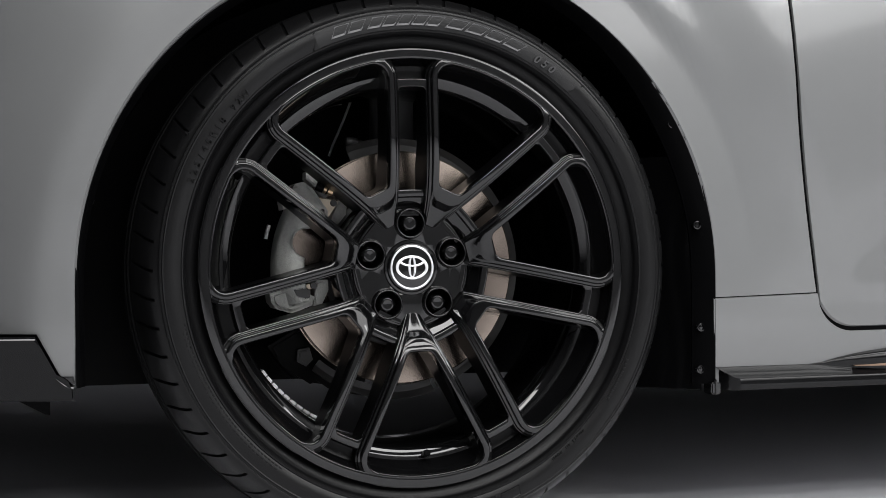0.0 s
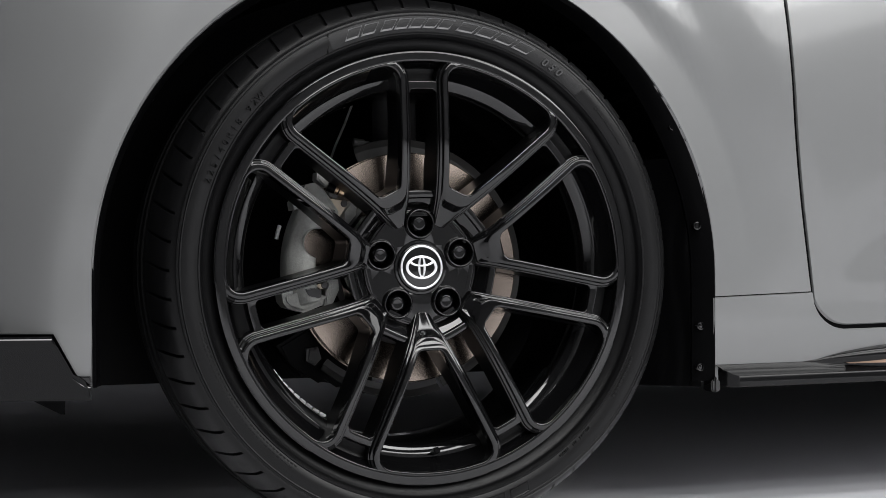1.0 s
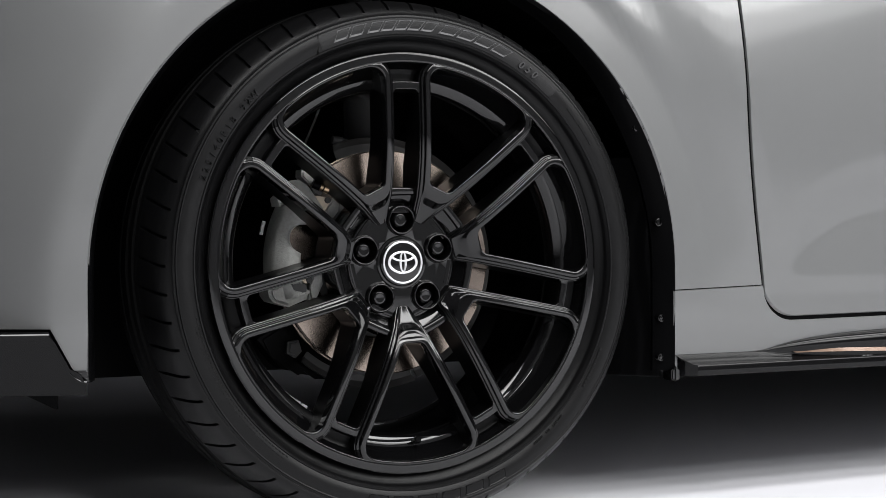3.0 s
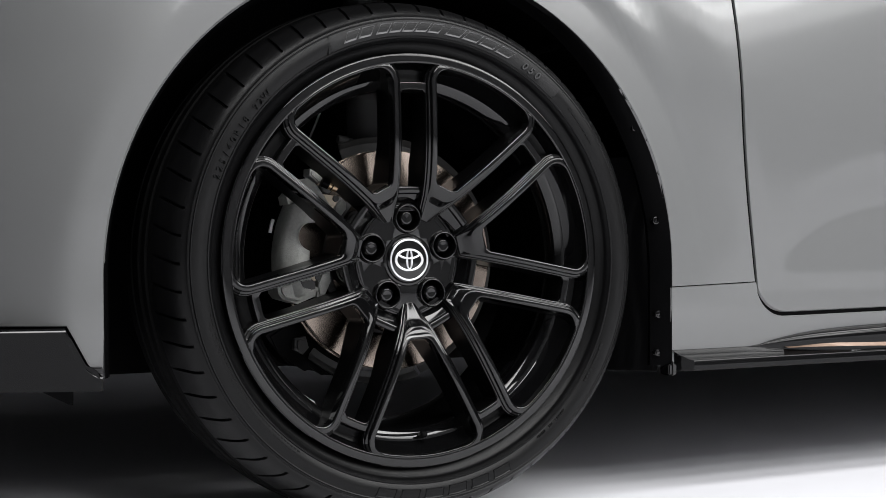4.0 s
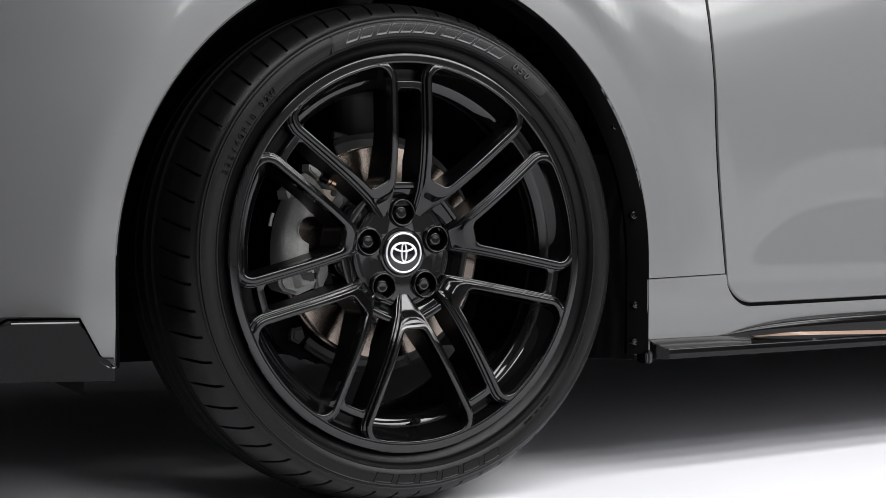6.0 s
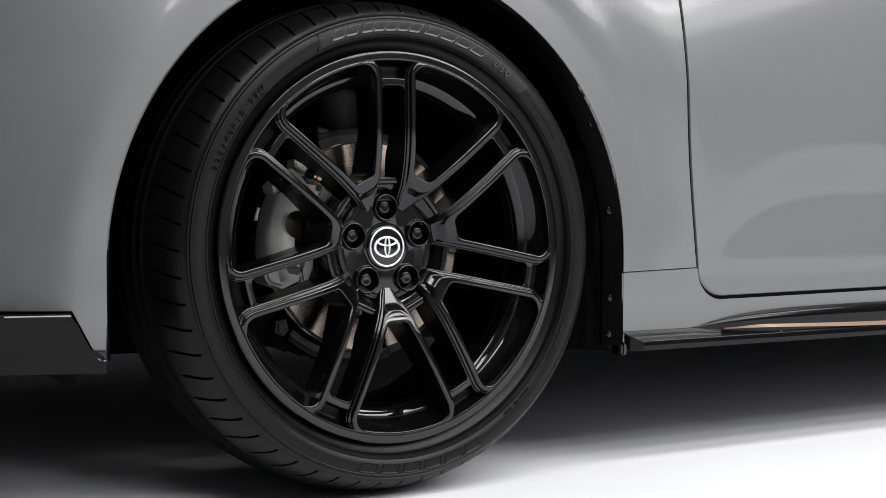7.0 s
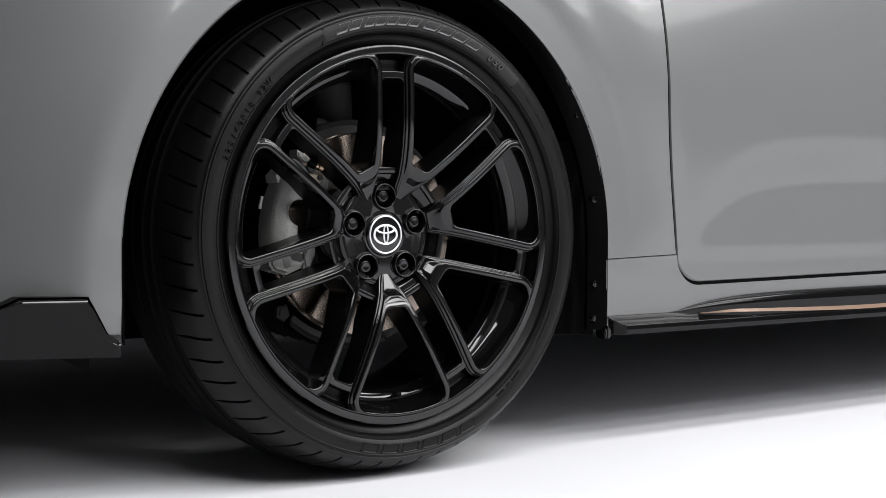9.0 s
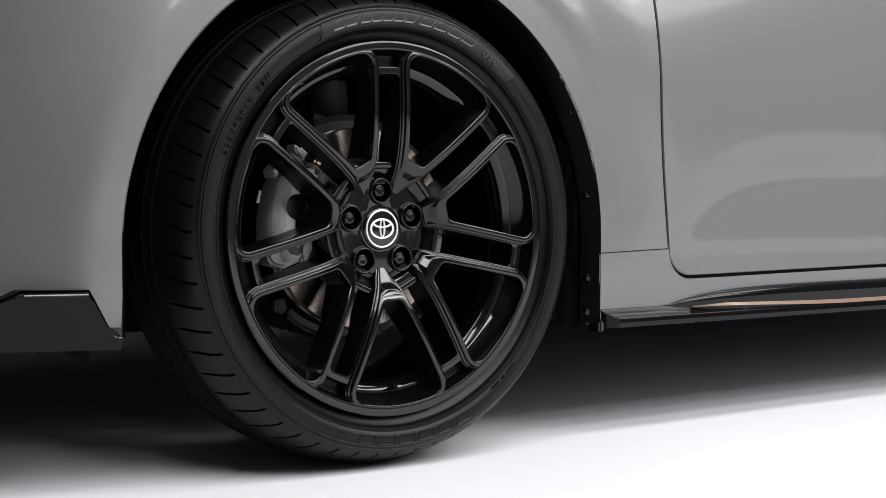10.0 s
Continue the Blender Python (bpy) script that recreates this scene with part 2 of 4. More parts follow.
# front door
bm = bmesh.new()
xd = door_edge(0.28) + 0.0026
rows = []
for k in range(76):
    f = k / 75
    x = xd + 1.15 * f ** 1.8
    z0 = door_line(max(x, xd + 0.0003)) + 0.0018
    row = [(x, side(x, z0) + 0.014, z0 + 0.001), (x, side(x, z0) + 0.0018, z0)]
    for j in range(121):
        g = j / 120
        z = z0 + 0.0012 * (1 - g) + (0.9 - z0) * g
        lean = (door_edge(z) - door_edge(0.28)) * (1 - smoothstep(0, 0.3, x - xd))
        row.append((x + lean, side(x + lean, z), z))
    rows.append(row)
edge = [(p[0] - 0.0008, p[1] + 0.0018, p[2]) for p in rows[0]]
turned = [(p[0] - 0.0006, p[1] + 0.02, p[2]) for p in rows[0]]
grid(bm, [turned, edge] + rows)
part("front_door", bm, PAINT, car, "grey painted front door with sculpted lower edge", 30)

# black strip close behind the door gap, standing for the shade inside it
bm = bmesh.new()
for k in range(30):
    z0, z1 = 0.26 + k * 0.02, 0.282 + k * 0.02
    xa, xb = door_edge(z0), door_edge(z1)
    y0, y1 = side(xa, z0) + 0.0026, side(xb, z1) + 0.0026
    vs = [bm.verts.new(p) for p in ((xa - 0.0045, y0 + 0.001, z0), (xa + 0.0045, y0, z0), (xb + 0.0045, y1, z1), (xb - 0.0045, y1 + 0.001, z1))]
    bm.faces.new(vs)
for k in range(40):
    xa, xb = door_edge(0.28) - 0.002 + 0.025 * k, door_edge(0.28) - 0.002 + 0.025 * (k + 1)
    za, zb = door_line(xa), door_line(xb)
    vs = [bm.verts.new(p) for p in ((xa, side(xa, za) + 0.0034, za - 0.012), (xb, side(xb, zb) + 0.0034, zb - 0.012), (xb, side(xb, zb) + 0.0034, zb + 0.014), (xa, side(xa, za) + 0.0034, za + 0.014))]
    bm.faces.new(vs)
part("door_gap_shade", bm, LINER, car, "black strip that stands for the shade in the door gap")

# black side skirt: a lip under the sill that rises into a gloss blade with a bronze inlay
def blade_top(x):
    if x < 0.515:
        return 0.1936
    return 0.1936 + 0.0255 * (1 - math.exp(-(x - 0.515) / 0.085))


bm = bmesh.new()
rows = []
for k in range(60):
    x = 0.376 + 2.2 * (k / 59) ** 1.7
    zt = blade_top(x)
    b = min(1, (zt - 0.1936) / 0.022)
    y_top = side(x, zt) - 0.0015
    out = -0.002
    rim = out + 0.0022
    row = [(x, 0.03, 0.166), (x, out + 0.003, 0.166), (x, out + 0.0006, 0.1666), (x, out, 0.1680), (x, out, 0.1794), (x, out + 0.0010, 0.1809), (x, rim + 0.0010, 0.1815)]
    y_in = y_top - 0.0105 * b
    row += [(x, rim + (y_in - rim) * 0.5, 0.1815 + (0.0060 - 0.0046 * b)), (x, y_in, 0.1815 + 0.0118 * (1 - b) + 0.0015 * b), (x, y_in + 0.0005 * b, 0.1935 + 0.0045 * b), (x, y_in - 0.0010 * b, 0.1935 + 0.0100 * b), (x, y_in + 0.0010 * b, zt - 0.0075 * b), (x, y_in + 0.0050 * b, zt - 0.0022 * b), (x, y_top, zt), (x, side(x, zt) + 0.006, zt + 0.0002)]
    rows.append(row)
rows = [[(px + 1.6 * max(0, 0.0125 - py) * (1 - smoothstep(0.38, 0.50, px)), py, pz) for px, py, pz in row] for row in rows]
grid(bm, rows)
bm.faces.new([bm.verts.new(p) for p in rows[0]])
skirt = part("side_skirt", bm, SATIN, car, "gloss black side skirt with rising blade", 50)
bm = bmesh.new()
rows = []
for k in range(40):
    x = 0.562 + 1.4 * (k / 39) ** 1.5
    s = smoothstep(0.562, 1.0, x)
    zt = 0.1912 + 0.0070 * smoothstep(0.562, 0.70, x)
    zb = 0.1905 - 0.0085 * smoothstep(0.562, 0.95, x)
    y = side(x, zt) - 0.0133
    rows.append([(x, y + 0.006, zb - 0.0004), (x, y - 0.003, zb), (x, y, (zt + zb) / 2), (x, y + 0.002, zt), (x, y + 0.008, zt + 0.0004)])
grid(bm, rows)
part("inlay", bm, BRONZE, skirt, "thin bronze inlay strip")

# lower bumper blade in gloss black, with a small air fin under it
def blade_side(x, z):
    """Depth of the lower bumper, which stands proud of the panel above it."""
    return side(x, 0.20) - 0.004 + 0.10 * max(0, 0.24 - z)


bm = bmesh.new()
outline = [(-0.95, 0.2010), (-0.56, 0.2120), (-0.5080, 0.2385), (-0.4860, 0.2490), (-0.4150, 0.2485), (-0.4092, 0.2375), (-0.3935, 0.2085), (-0.3900, 0.2035), (-0.3830, 0.1987), (-0.3762, 0.1962), (-0.3750, 0.1940), (-0.3745, 0.1795), (-0.5, 0.1815), (-0.95, 0.186)]
prism(bm, outline, lambda x, z: blade_side(x, z) - 0.0062, lambda x, z: blade_side(x, z) + 0.03, 0.0032)
blade = part("bumper_blade", bm, SATIN, car, "black lower bumper blade with bright top edge", 50, True)
# a black backing drawn for the shade in the gap round the blade
bm = bmesh.new()
rim = [(-0.95, 0.2035), (-0.56, 0.2145), (-0.5090, 0.2412), (-0.4868, 0.2520), (-0.4132, 0.2514), (-0.4066, 0.2390), (-0.3910, 0.2095), (-0.3880, 0.2060), (-0.3790, 0.2010), (-0.3790, 0.1900), (-0.95, 0.1900)]
prism(bm, rim, lambda x, z: blade_side(x, z) - 0.0028, lambda x, z: blade_side(x, z) + 0.02)
part("blade_gap_shade", bm, LINER, blade, "thin black strip standing for the shaded gap round the blade")


def edge_strip(name, points, drop, reach):
    """A narrow facet that leans back along the top edge of the blade."""
    bm = bmesh.new()
    rows = []
    for x, z in points:
        y = blade_side(x, z)
        rows.append([(x, y + 0.002, z + 0.0006), (x, y - 0.0040, z + 0.0004), (x, y - 0.0046, z), (x, y - 0.0046 - reach, z - drop), (x, y - 0.0040 - reach, z - drop - 0.0008), (x, y, z - drop - 0.0010)])
    grid(bm, rows)
    part(name, bm, GLOSS, blade, "bright rounded edge", 25)


edge_strip("blade_edge", [(-0.4840 + 0.0690 * k / 10, 0.2490 - 0.0004 * k / 10) for k in range(11)], 0.0032, 0.0020)
edge_strip("blade_edge", [(-0.3935 + 0.0175 * k / 10, 0.2065 - 0.0105 * math.sin(radians(9 * k))) for k in range(11)], 0.0024, 0.0015)
bm = bmesh.new()
prism(bm, [(-0.436, 0.180), (-0.3995, 0.180), (-0.3995, 0.1625), (-0.404, 0.1630)], lambda x, z: blade_side(x, z) + 0.028, lambda x, z: blade_side(x, z) + 0.034)
part("air_fin", bm, LINER, blade, "small dull black air fin")
bm = bmesh.new()
prism(bm, [(-0.3935, 0.2065), (-0.376, 0.2062), (-0.3745, 0.1985), (-0.386, 0.1990)], lambda x, z: blade_side(x, z) - 0.0040, lambda x, z: blade_side(x, z) + 0.01, 0.0015)
part("clip", bm, GLOSS, blade, "dark plastic clip")

# closing panels of the body, underside and wheel housing
bm = bmesh.new()
box(bm, (0.3795, 0.05, 0.172), (3.3, 1.75, 0.80))
box(bm, (-0.46, 0.30, 0.190), (-0.3795, 1.70, 0.80))
grid(bm, [[(-0.95 + 0.57 * k / 12, side(-0.95 + 0.57 * k / 12, 0.24) + 0.012, 0.1905), (-0.95 + 0.57 * k / 12, 1.70, 0.1905)] for k in range(13)])
box(bm, (-0.3795, 0.30, 0.172), (0.3795, 1.50, 0.80))
part("underbody", bm, LINER, car, "black underbody", 0)
# unseen plates, added to bounce light onto the floor under the car
for x0, x1, y0, z in ((-0.60, -0.385, 0.12, 0.1880), (0.385, 3.29, 0.055, 0.1690)):
    bm = bmesh.new()
    box(bm, (x0, y0, z), (x1, 1.69, z + 0.002))
    part("bounce_plate", bm, BOUNCE_GREY, car, "unseen grey plate that bounces light under the car", 0)
bm = bmesh.new()
box(bm, (-0.95, 0.10, 0.802), (3.3, 1.72, 0.858), 0.02)
part("body_shell", bm, PAINT, car, "grey painted upper body", 30)

bm = bmesh.new()
rows = []
for k in range(61):
    a = -13.2 + 204.4 * k / 60
    x, z = arch_point(a)
    f = 1.004
    row = []
    fold = 1 - smoothstep(25, 62, a) if a < 90 else 0.0
    for y, sh in ((0.012, 0.0), (0.016, -0.004), (0.028, -0.007 - 0.008 * fold), (0.034, -0.010 - 0.010 * fold), (0.10, 0.004), (0.20, 0.008), (0.31, 0.0)):
        ww = math.hypot(x, z - ARCH_Z)
        d = 0.002 * math.sin(a * 0.7) * (0.05 < y < 0.3)
        nx, nz = (math.cos(radians(a)), math.sin(radians(a))) if 0 <= a <= 180 else ((1, 0) if a < 0 else (-1, 0))
        row.append((x * f + nx * (sh + d), y + (0.006 if x < 0 else 0.0), ARCH_Z + (z - ARCH_Z) * f + nz * (sh + d)))
    rows.append(row)
grid(bm, rows)
liner = part("wheel_liner", bm, LINER, car, "black plastic wheel arch liner", 30)
bm = bmesh.new()
box(bm, (0.3660, 0.0085, 0.1615), (0.3785, 0.0300, 0.1760), 0.0015)
box(bm, (0.3700, 0.0070, 0.1605), (0.3735, 0.0300, 0.1800), 0.0012)
part("liner_clip", bm, GLOSS, liner, "black plastic clip under the sill", 40)
bm = bmesh.new()
revolve(bm, [(0.0, -0.0025), (0.0022, -0.0024), (0.0026, -0.0012), (0.0034, -0.0012), (0.0040, -0.0032), (0.0050, -0.0030), (0.0056, -0.0005), (0.0056, 0.004)], 16, 0)
screw = part("screw", bm, GLOSS, liner, "small black push screw")
screw.matrix_basis = pose(0.3545, 0.0225, 0.366)
for x, y, z in ((0.322, 0.022, 0.488), (0.360, 0.0255, 0.242), (0.359, 0.0255, 0.191)):
    twin(screw, pose(x, y, z))

# the liner's lower flap, which wraps in behind the tread
bm = bmesh.new()
rows = []
for k in range(25):
    z = 0.1655 + 0.285 * k / 24
    x1 = 0.3665 if z < ARCH_Z else math.sqrt(ARCH_R ** 2 - (z - ARCH_Z) ** 2) - 0.006
    x0 = math.sqrt(0.3185 ** 2 - (z - CZ) ** 2) + 0.013
    row = []
    for j in range(15):
        x = x0 + (x1 - x0) * j / 14
        row.append((x, 0.0345 + 1.1 * (x1 - x) + 0.0012 * math.sin(x * 420 + 2.0 * math.sin(z * 23)), z))
    rows.append(row)
low = [(p[0], p[1] + 0.003, p[2] - 0.0014) for p in rows[0]]
under = [(p[0], p[1] + 0.012, p[2] + 0.0040) for p in rows[0]]
grid(bm, [under, low] + rows)
part("liner_flap", bm, LINER, liner, "black moulded lower flap of the liner", 40)
for a, y0, y1 in ((52, 0.05, 0.24), (38, 0.06, 0.26), (24, 0.05, 0.24), (9, 0.05, 0.22), (146, 0.06, 0.24), (166, 0.06, 0.24)):
    x, z = arch_point(a)
    bm = bmesh.new()
    n = Vector((math.cos(radians(a)), 0, math.sin(radians(a))))
    tube(bm, [Vector((x, y0, z)) + n * 0.002, Vector((x, y0 + 0.02, z)) - n * 0.004, Vector((x, y1, z)) - n * 0.004], 0.007, 10)
    part("liner_rib", bm, LINER, liner)

# ---- the wheel: tyre ----
bm = bmesh.new()
profile = [(0.2380, 0.020), (0.2455, 0.0145), (0.2475, 0.0105), (0.2500, 0.0088), (0.2555, 0.0062), (0.2595, 0.0032), (0.2608, 0.0004), (0.2616, -0.0045), (0.2628, -0.0058), (0.2640, -0.0085), (0.2655, -0.0087), (0.2662, -0.0079), (0.2700, -0.0098), (0.2750, -0.0110), (0.2800, -0.0110), (0.2845, -0.0096), (0.2858, -0.0101), (0.2866, -0.0080), (0.2885, -0.0075), (0.2893, -0.0080), (0.2903, -0.0060), (0.2925, -0.0044), (0.2950, -0.0026), (0.2990, 0.0025), (0.3028, 0.0095), (0.3060, 0.0175), (0.3092, 0.0280), (0.3122, 0.0380), (0.3145, 0.0500), (0.3155, 0.0600), (0.3100, 0.0612), (0.3100, 0.0680), (0.3165, 0.0692), (0.3178, 0.0800), (0.3120, 0.0815), (0.3120, 0.0900), (0.3185, 0.0915), (0.3185, 0.1150), (0.3120, 0.1165), (0.3120, 0.1240), (0.3180, 0.1255), (0.3150, 0.1600), (0.3080, 0.1850), (0.2960, 0.2010), (0.2780, 0.2090), (0.2500, 0.1990), (0.2380, 0.1850)]
rows = []
BLOCKS = 60
for b in range(BLOCKS):
    for off, deep in ((0.0, 1), (0.075, 1), (0.105, 0), (0.30, 0), (0.52, 0), (0.76, 0), (0.985, 0)):
        row = []
        for i, (r, y) in enumerate(profile):
            lean = 0.010 * max(0, (y + 0.004)) / 0.04 * min(1.0, max(0, (r - 0.292) / 0.012))
            a = radians(360 * (b + off) / BLOCKS) - lean * 3.0
            cut = 0.0036 * deep * smoothstep(0.2965, 0.2995, r) * (y < 0.045)
            rr = r - cut
            z = CZ + rr * math.sin(a)
            row.append((rr * math.cos(a), y + cut * 0.5 * (y < 0.03), max(z, 0.0005)))
        rows.append(row)
grid(bm, rows, close_u=True)
tyre = part("tyre", bm, RUBBER, car, "black low profile tyre with raised sidewall lettering", 38)
tyre.data.materials.append(TREAD)
for f in tyre.data.polygons:
    f.material_index = int(f.center.y > 0.046)


def lettering(name, text, radius, mid, size, step, label, slant=0.0, depth=0.0007, y=-0.0116, flip=False, mat=None, bold=0.0):
    """Raised letters round the sidewall; mid is the angle of the middle of the line."""
    bm = bmesh.new()
    n = len(text)
    for i, ch in enumerate(text):
        if ch == " ":
            continue
        cu = bpy.data.curves.new("letters", "FONT")
        cu.body, cu.size, cu.extrude, cu.align_x, cu.shear, cu.offset = ch, size, depth, "CENTER", slant, bold
        ob = bpy.data.objects.new("letters", cu)
        me = bpy.data.meshes.new_from_object(ob)
        a = mid + (step * (i - (n - 1) / 2)) * (1 if flip else -1)
        turn = pose(0, 0, 0, 0, -(a - 90) + (180 if flip else 0), 0)
        m = Matrix.Translation((radius * math.cos(radians(a)), y, CZ + radius * math.sin(radians(a)))) @ turn @ pose(0, 0, -size * 0.35, 90, 0, 0)
        me.transform(m)
        bm.from_mesh(me)
        bpy.data.meshes.remove(me)
        bpy.data.objects.remove(ob)
        bpy.data.curves.remove(cu)
    return part(name, bm, mat or RUBBER, tyre, label, 0)


def bars(name, spans, r0, r1, label, slant=0.0, y=-0.0116, depth=0.0012, single=False, mat=None):
    """Raised plain blocks on the sidewall between pairs of angles, one by one or, where tiny, as one row."""
    bm = bmesh.new()
    for a0, a1 in spans:
        q = []
        for r, sh in ((r0, -slant), (r1, slant)):
            for k in range(4):
                a = radians(a0 + (a1 - a0) * k / 3 - sh)
                q.append((r * math.cos(a), r * math.sin(a) + CZ))
        prism(bm, q[:4] + q[:3:-1], y, y + depth + 0.002, 0.0005)
        if single and r1 - r0 < 0.015:
            top = min(bm.faces, key=lambda f: f.calc_center_median().y)
            bmesh.ops.inset_region(bm, faces=[top], thickness=0.0011)
            bmesh.ops.translate(bm, verts=top.verts, vec=(0, 0.0009, 0))
        if single:
            part(name, bm, mat or RUBBER, tyre, label, 20)
            bm = bmesh.new()
    if single:
        bm.free()
    else:
        tagged(part(name, bm, RUBBER, tyre, label, 20), kind="stuff")


lettering("size_marking", "225/40R18 92W", 0.2725, 148.0, 0.0112, 1.92, "raised size marking", depth=0.0013)
lettering("origin_marking", "MADE IN JAPAN", 0.2690, 310.0, 0.0050, 0.83, "small raised origin marking", flip=True, y=-0.0102)
lettering("pattern_number", "050", 0.2745, 57.8, 0.0132, 2.15, "raised pattern number", slant=0.25, depth=0.0014, mat=MARK, bold=0.0003)
lettering("side_mark", "A", 0.2965, 150.5, 0.0075, 2.0, "raised mark on the shoulder", y=-0.0022, depth=0.0012)
bm = bmesh.new()
revolve(bm, [(0.2668, -0.0080), (0.2670, -0.0088), (0.2700, -0.01005), (0.2750, -0.01125), (0.2800, -0.01125), (0.2842, -0.0100), (0.2844, -0.0090)], 60, CZ, 48.2, 115.6)
part("name_panel", bm, MATTE, tyre, "dull knurled band behind the name", 30)
NAME = [(111.3 - 4.1 * k, 107.8 - 4.1 * k) for k in range(2)] + [(102.3 - 3.55 * k, 99.2 - 3.55 * k) for k in range(5)] + [(83.2 - 4.95 * k, 79.0 - 4.95 * k) for k in range(4)]
bars("name_block", NAME, 0.2705, 0.2822, "raised outlined name block", 0.9, single=True, mat=LETTER)
bars("name_frame", [(116.2, 115.8), (47.6, 47.9)], 0.2665, 0.2862, "thin raised frame line", 0.9, y=-0.0108, single=True)
bars("maker_block", [(256.5 + 6.5 * k, 261.6 + 6.5 * k) for k in range(6)], 0.2715, 0.2830, "raised maker block", 0.3, single=True)
bars("code_bars", [(325.0 + 1.05 * k, 325.75 + 1.05 * k) for k in range(11)], 0.2690, 0.2725, "tiny raised code bars", y=-0.0108)
bars("rim_code", [(192.0 + 1.1 * k, 192.8 + 1.1 * k) for k in range(38)], 0.2682, 0.2697, "fine raised code bars", y=-0.0102)
bars("rim_code", [(194.0 + 1.3 * k, 195.0 + 1.3 * k) for k in range(30)], 0.2722, 0.2737, "fine raised code bars", y=-0.0110)
bars("service_bars", [(31.5 + 1.3 * k, 32.5 + 1.3 * k) for k in range(9)], 0.2735, 0.2765, "fine raised code bars")

# ---- the wheel: rim ----
PHASE = 91.6
STEP = 360 / 7


def face(r):
    """Depth of the spoke face by radius: nearly flat, then dropping into the hub."""
    return 0.027 * (1 - min(1, max(0, (r - 0.06) / 0.17))) ** 4


def skirt_depth(r):
    """Depth of the low surface between the roots of the spokes and the hub."""
    if r > 0.071:
        return face(r) + 0.0044 + 0.0022 * (1 - smoothstep(0.071, 0.080, r))
    return 0.0272 + 0.53 * (0.071 - r)


bm = bmesh.new()
revolve(bm, [(0.2420, 0.012), (0.2464, 0.0075), (0.2468, 0.0024), (0.2467, 0.0013), (0.2463, 0.0007), (0.2456, 0.0004), (0.2430, 0.0003), (0.2390, 0.0003), (0.2364, 0.0003), (0.2357, 0.0006), (0.2353, 0.0014), (0.2351, 0.0070), (0.2338, 0.0110), (0.2212, 0.0315), (0.2200, 0.0328), (0.2162, 0.0332), (0.2155, 0.0336), (0.2095, 0.0372), (0.2085, 0.0382), (0.2076, 0.0400), (0.2055, 0.0600), (0.2035, 0.1000), (0.2060, 0.1500), (0.2150, 0.1800), (0.2380, 0.1900), (0.2440, 0.1900), (0.2300, 0.1750), (0.2300, 0.0200)], 168)
wheel = part("alloy_wheel", bm, GLOSS, car, "gloss black alloy rim and barrel", 30)


def root_line(lateral, flat, rho):
    """Half of the outline round the root of a V: across the tip, round its corner and out along one leg."""
    h = radians(STEP / 2)
    u, v = Vector((math.cos(h), math.sin(h))), Vector((-math.sin(h), math.cos(h)))
    a = (flat - lateral * math.sin(h)) / math.cos(h)
    corner = u * a - v * lateral
    t = min(rho * math.tan((math.pi / 2 - h) / 2), corner.y * 0.8)
    rho = t / math.tan((math.pi / 2 - h) / 2)
    centre = Vector((corner.x + rho, corner.y - t))
    pts = [Vector((flat, centre.y * k / 4)) for k in range(4)]
    for k in range(9):
        w = math.pi - (math.pi / 2 - h) * k / 8
        pts.append(centre + Vector((math.cos(w), math.sin(w))) * rho)
    a0 = pts[-1].dot(u)
    return pts + [u * (a0 + (0.1175 - a0) * k / 5) - v * lateral for k in range(1, 6)]


def window_path():
    """The edge of a large opening, in (along its axis, across it), from the apex round."""
    h = radians(STEP / 2)
    d = 0.0288
    u, v = Vector((math.cos(h), math.sin(h))), Vector((-math.sin(h), math.cos(h)))
    pts = root_line(d, 0.0950, 0.0095)
    ro, rc = 0.2338, 0.0165
    # corner between the side line and the outer arc
    t = math.sqrt((ro - rc) ** 2 - (d + rc) ** 2)
    corner = u * t - v * (d + rc)
    t0 = pts[-1].dot(u)
    for k in range(1, 12):
        pts.append(u * (t0 + (t - t0) * k / 12) - v * d)
    end = math.atan2(corner.y, corner.x)
    start = h + math.pi / 2
    for k in range(11):
        a = start + (end - start) * k / 10
        pts.append(corner + Vector((math.cos(a), math.sin(a))) * rc)
    for k in range(1, 11):
        a = end * (1 - k / 10)
        pts.append(Vector((math.cos(a), math.sin(a))) * ro)
    return pts + [Vector((p.x, -p.y)) for p in pts[-2:0:-1]]


ROOT = 18


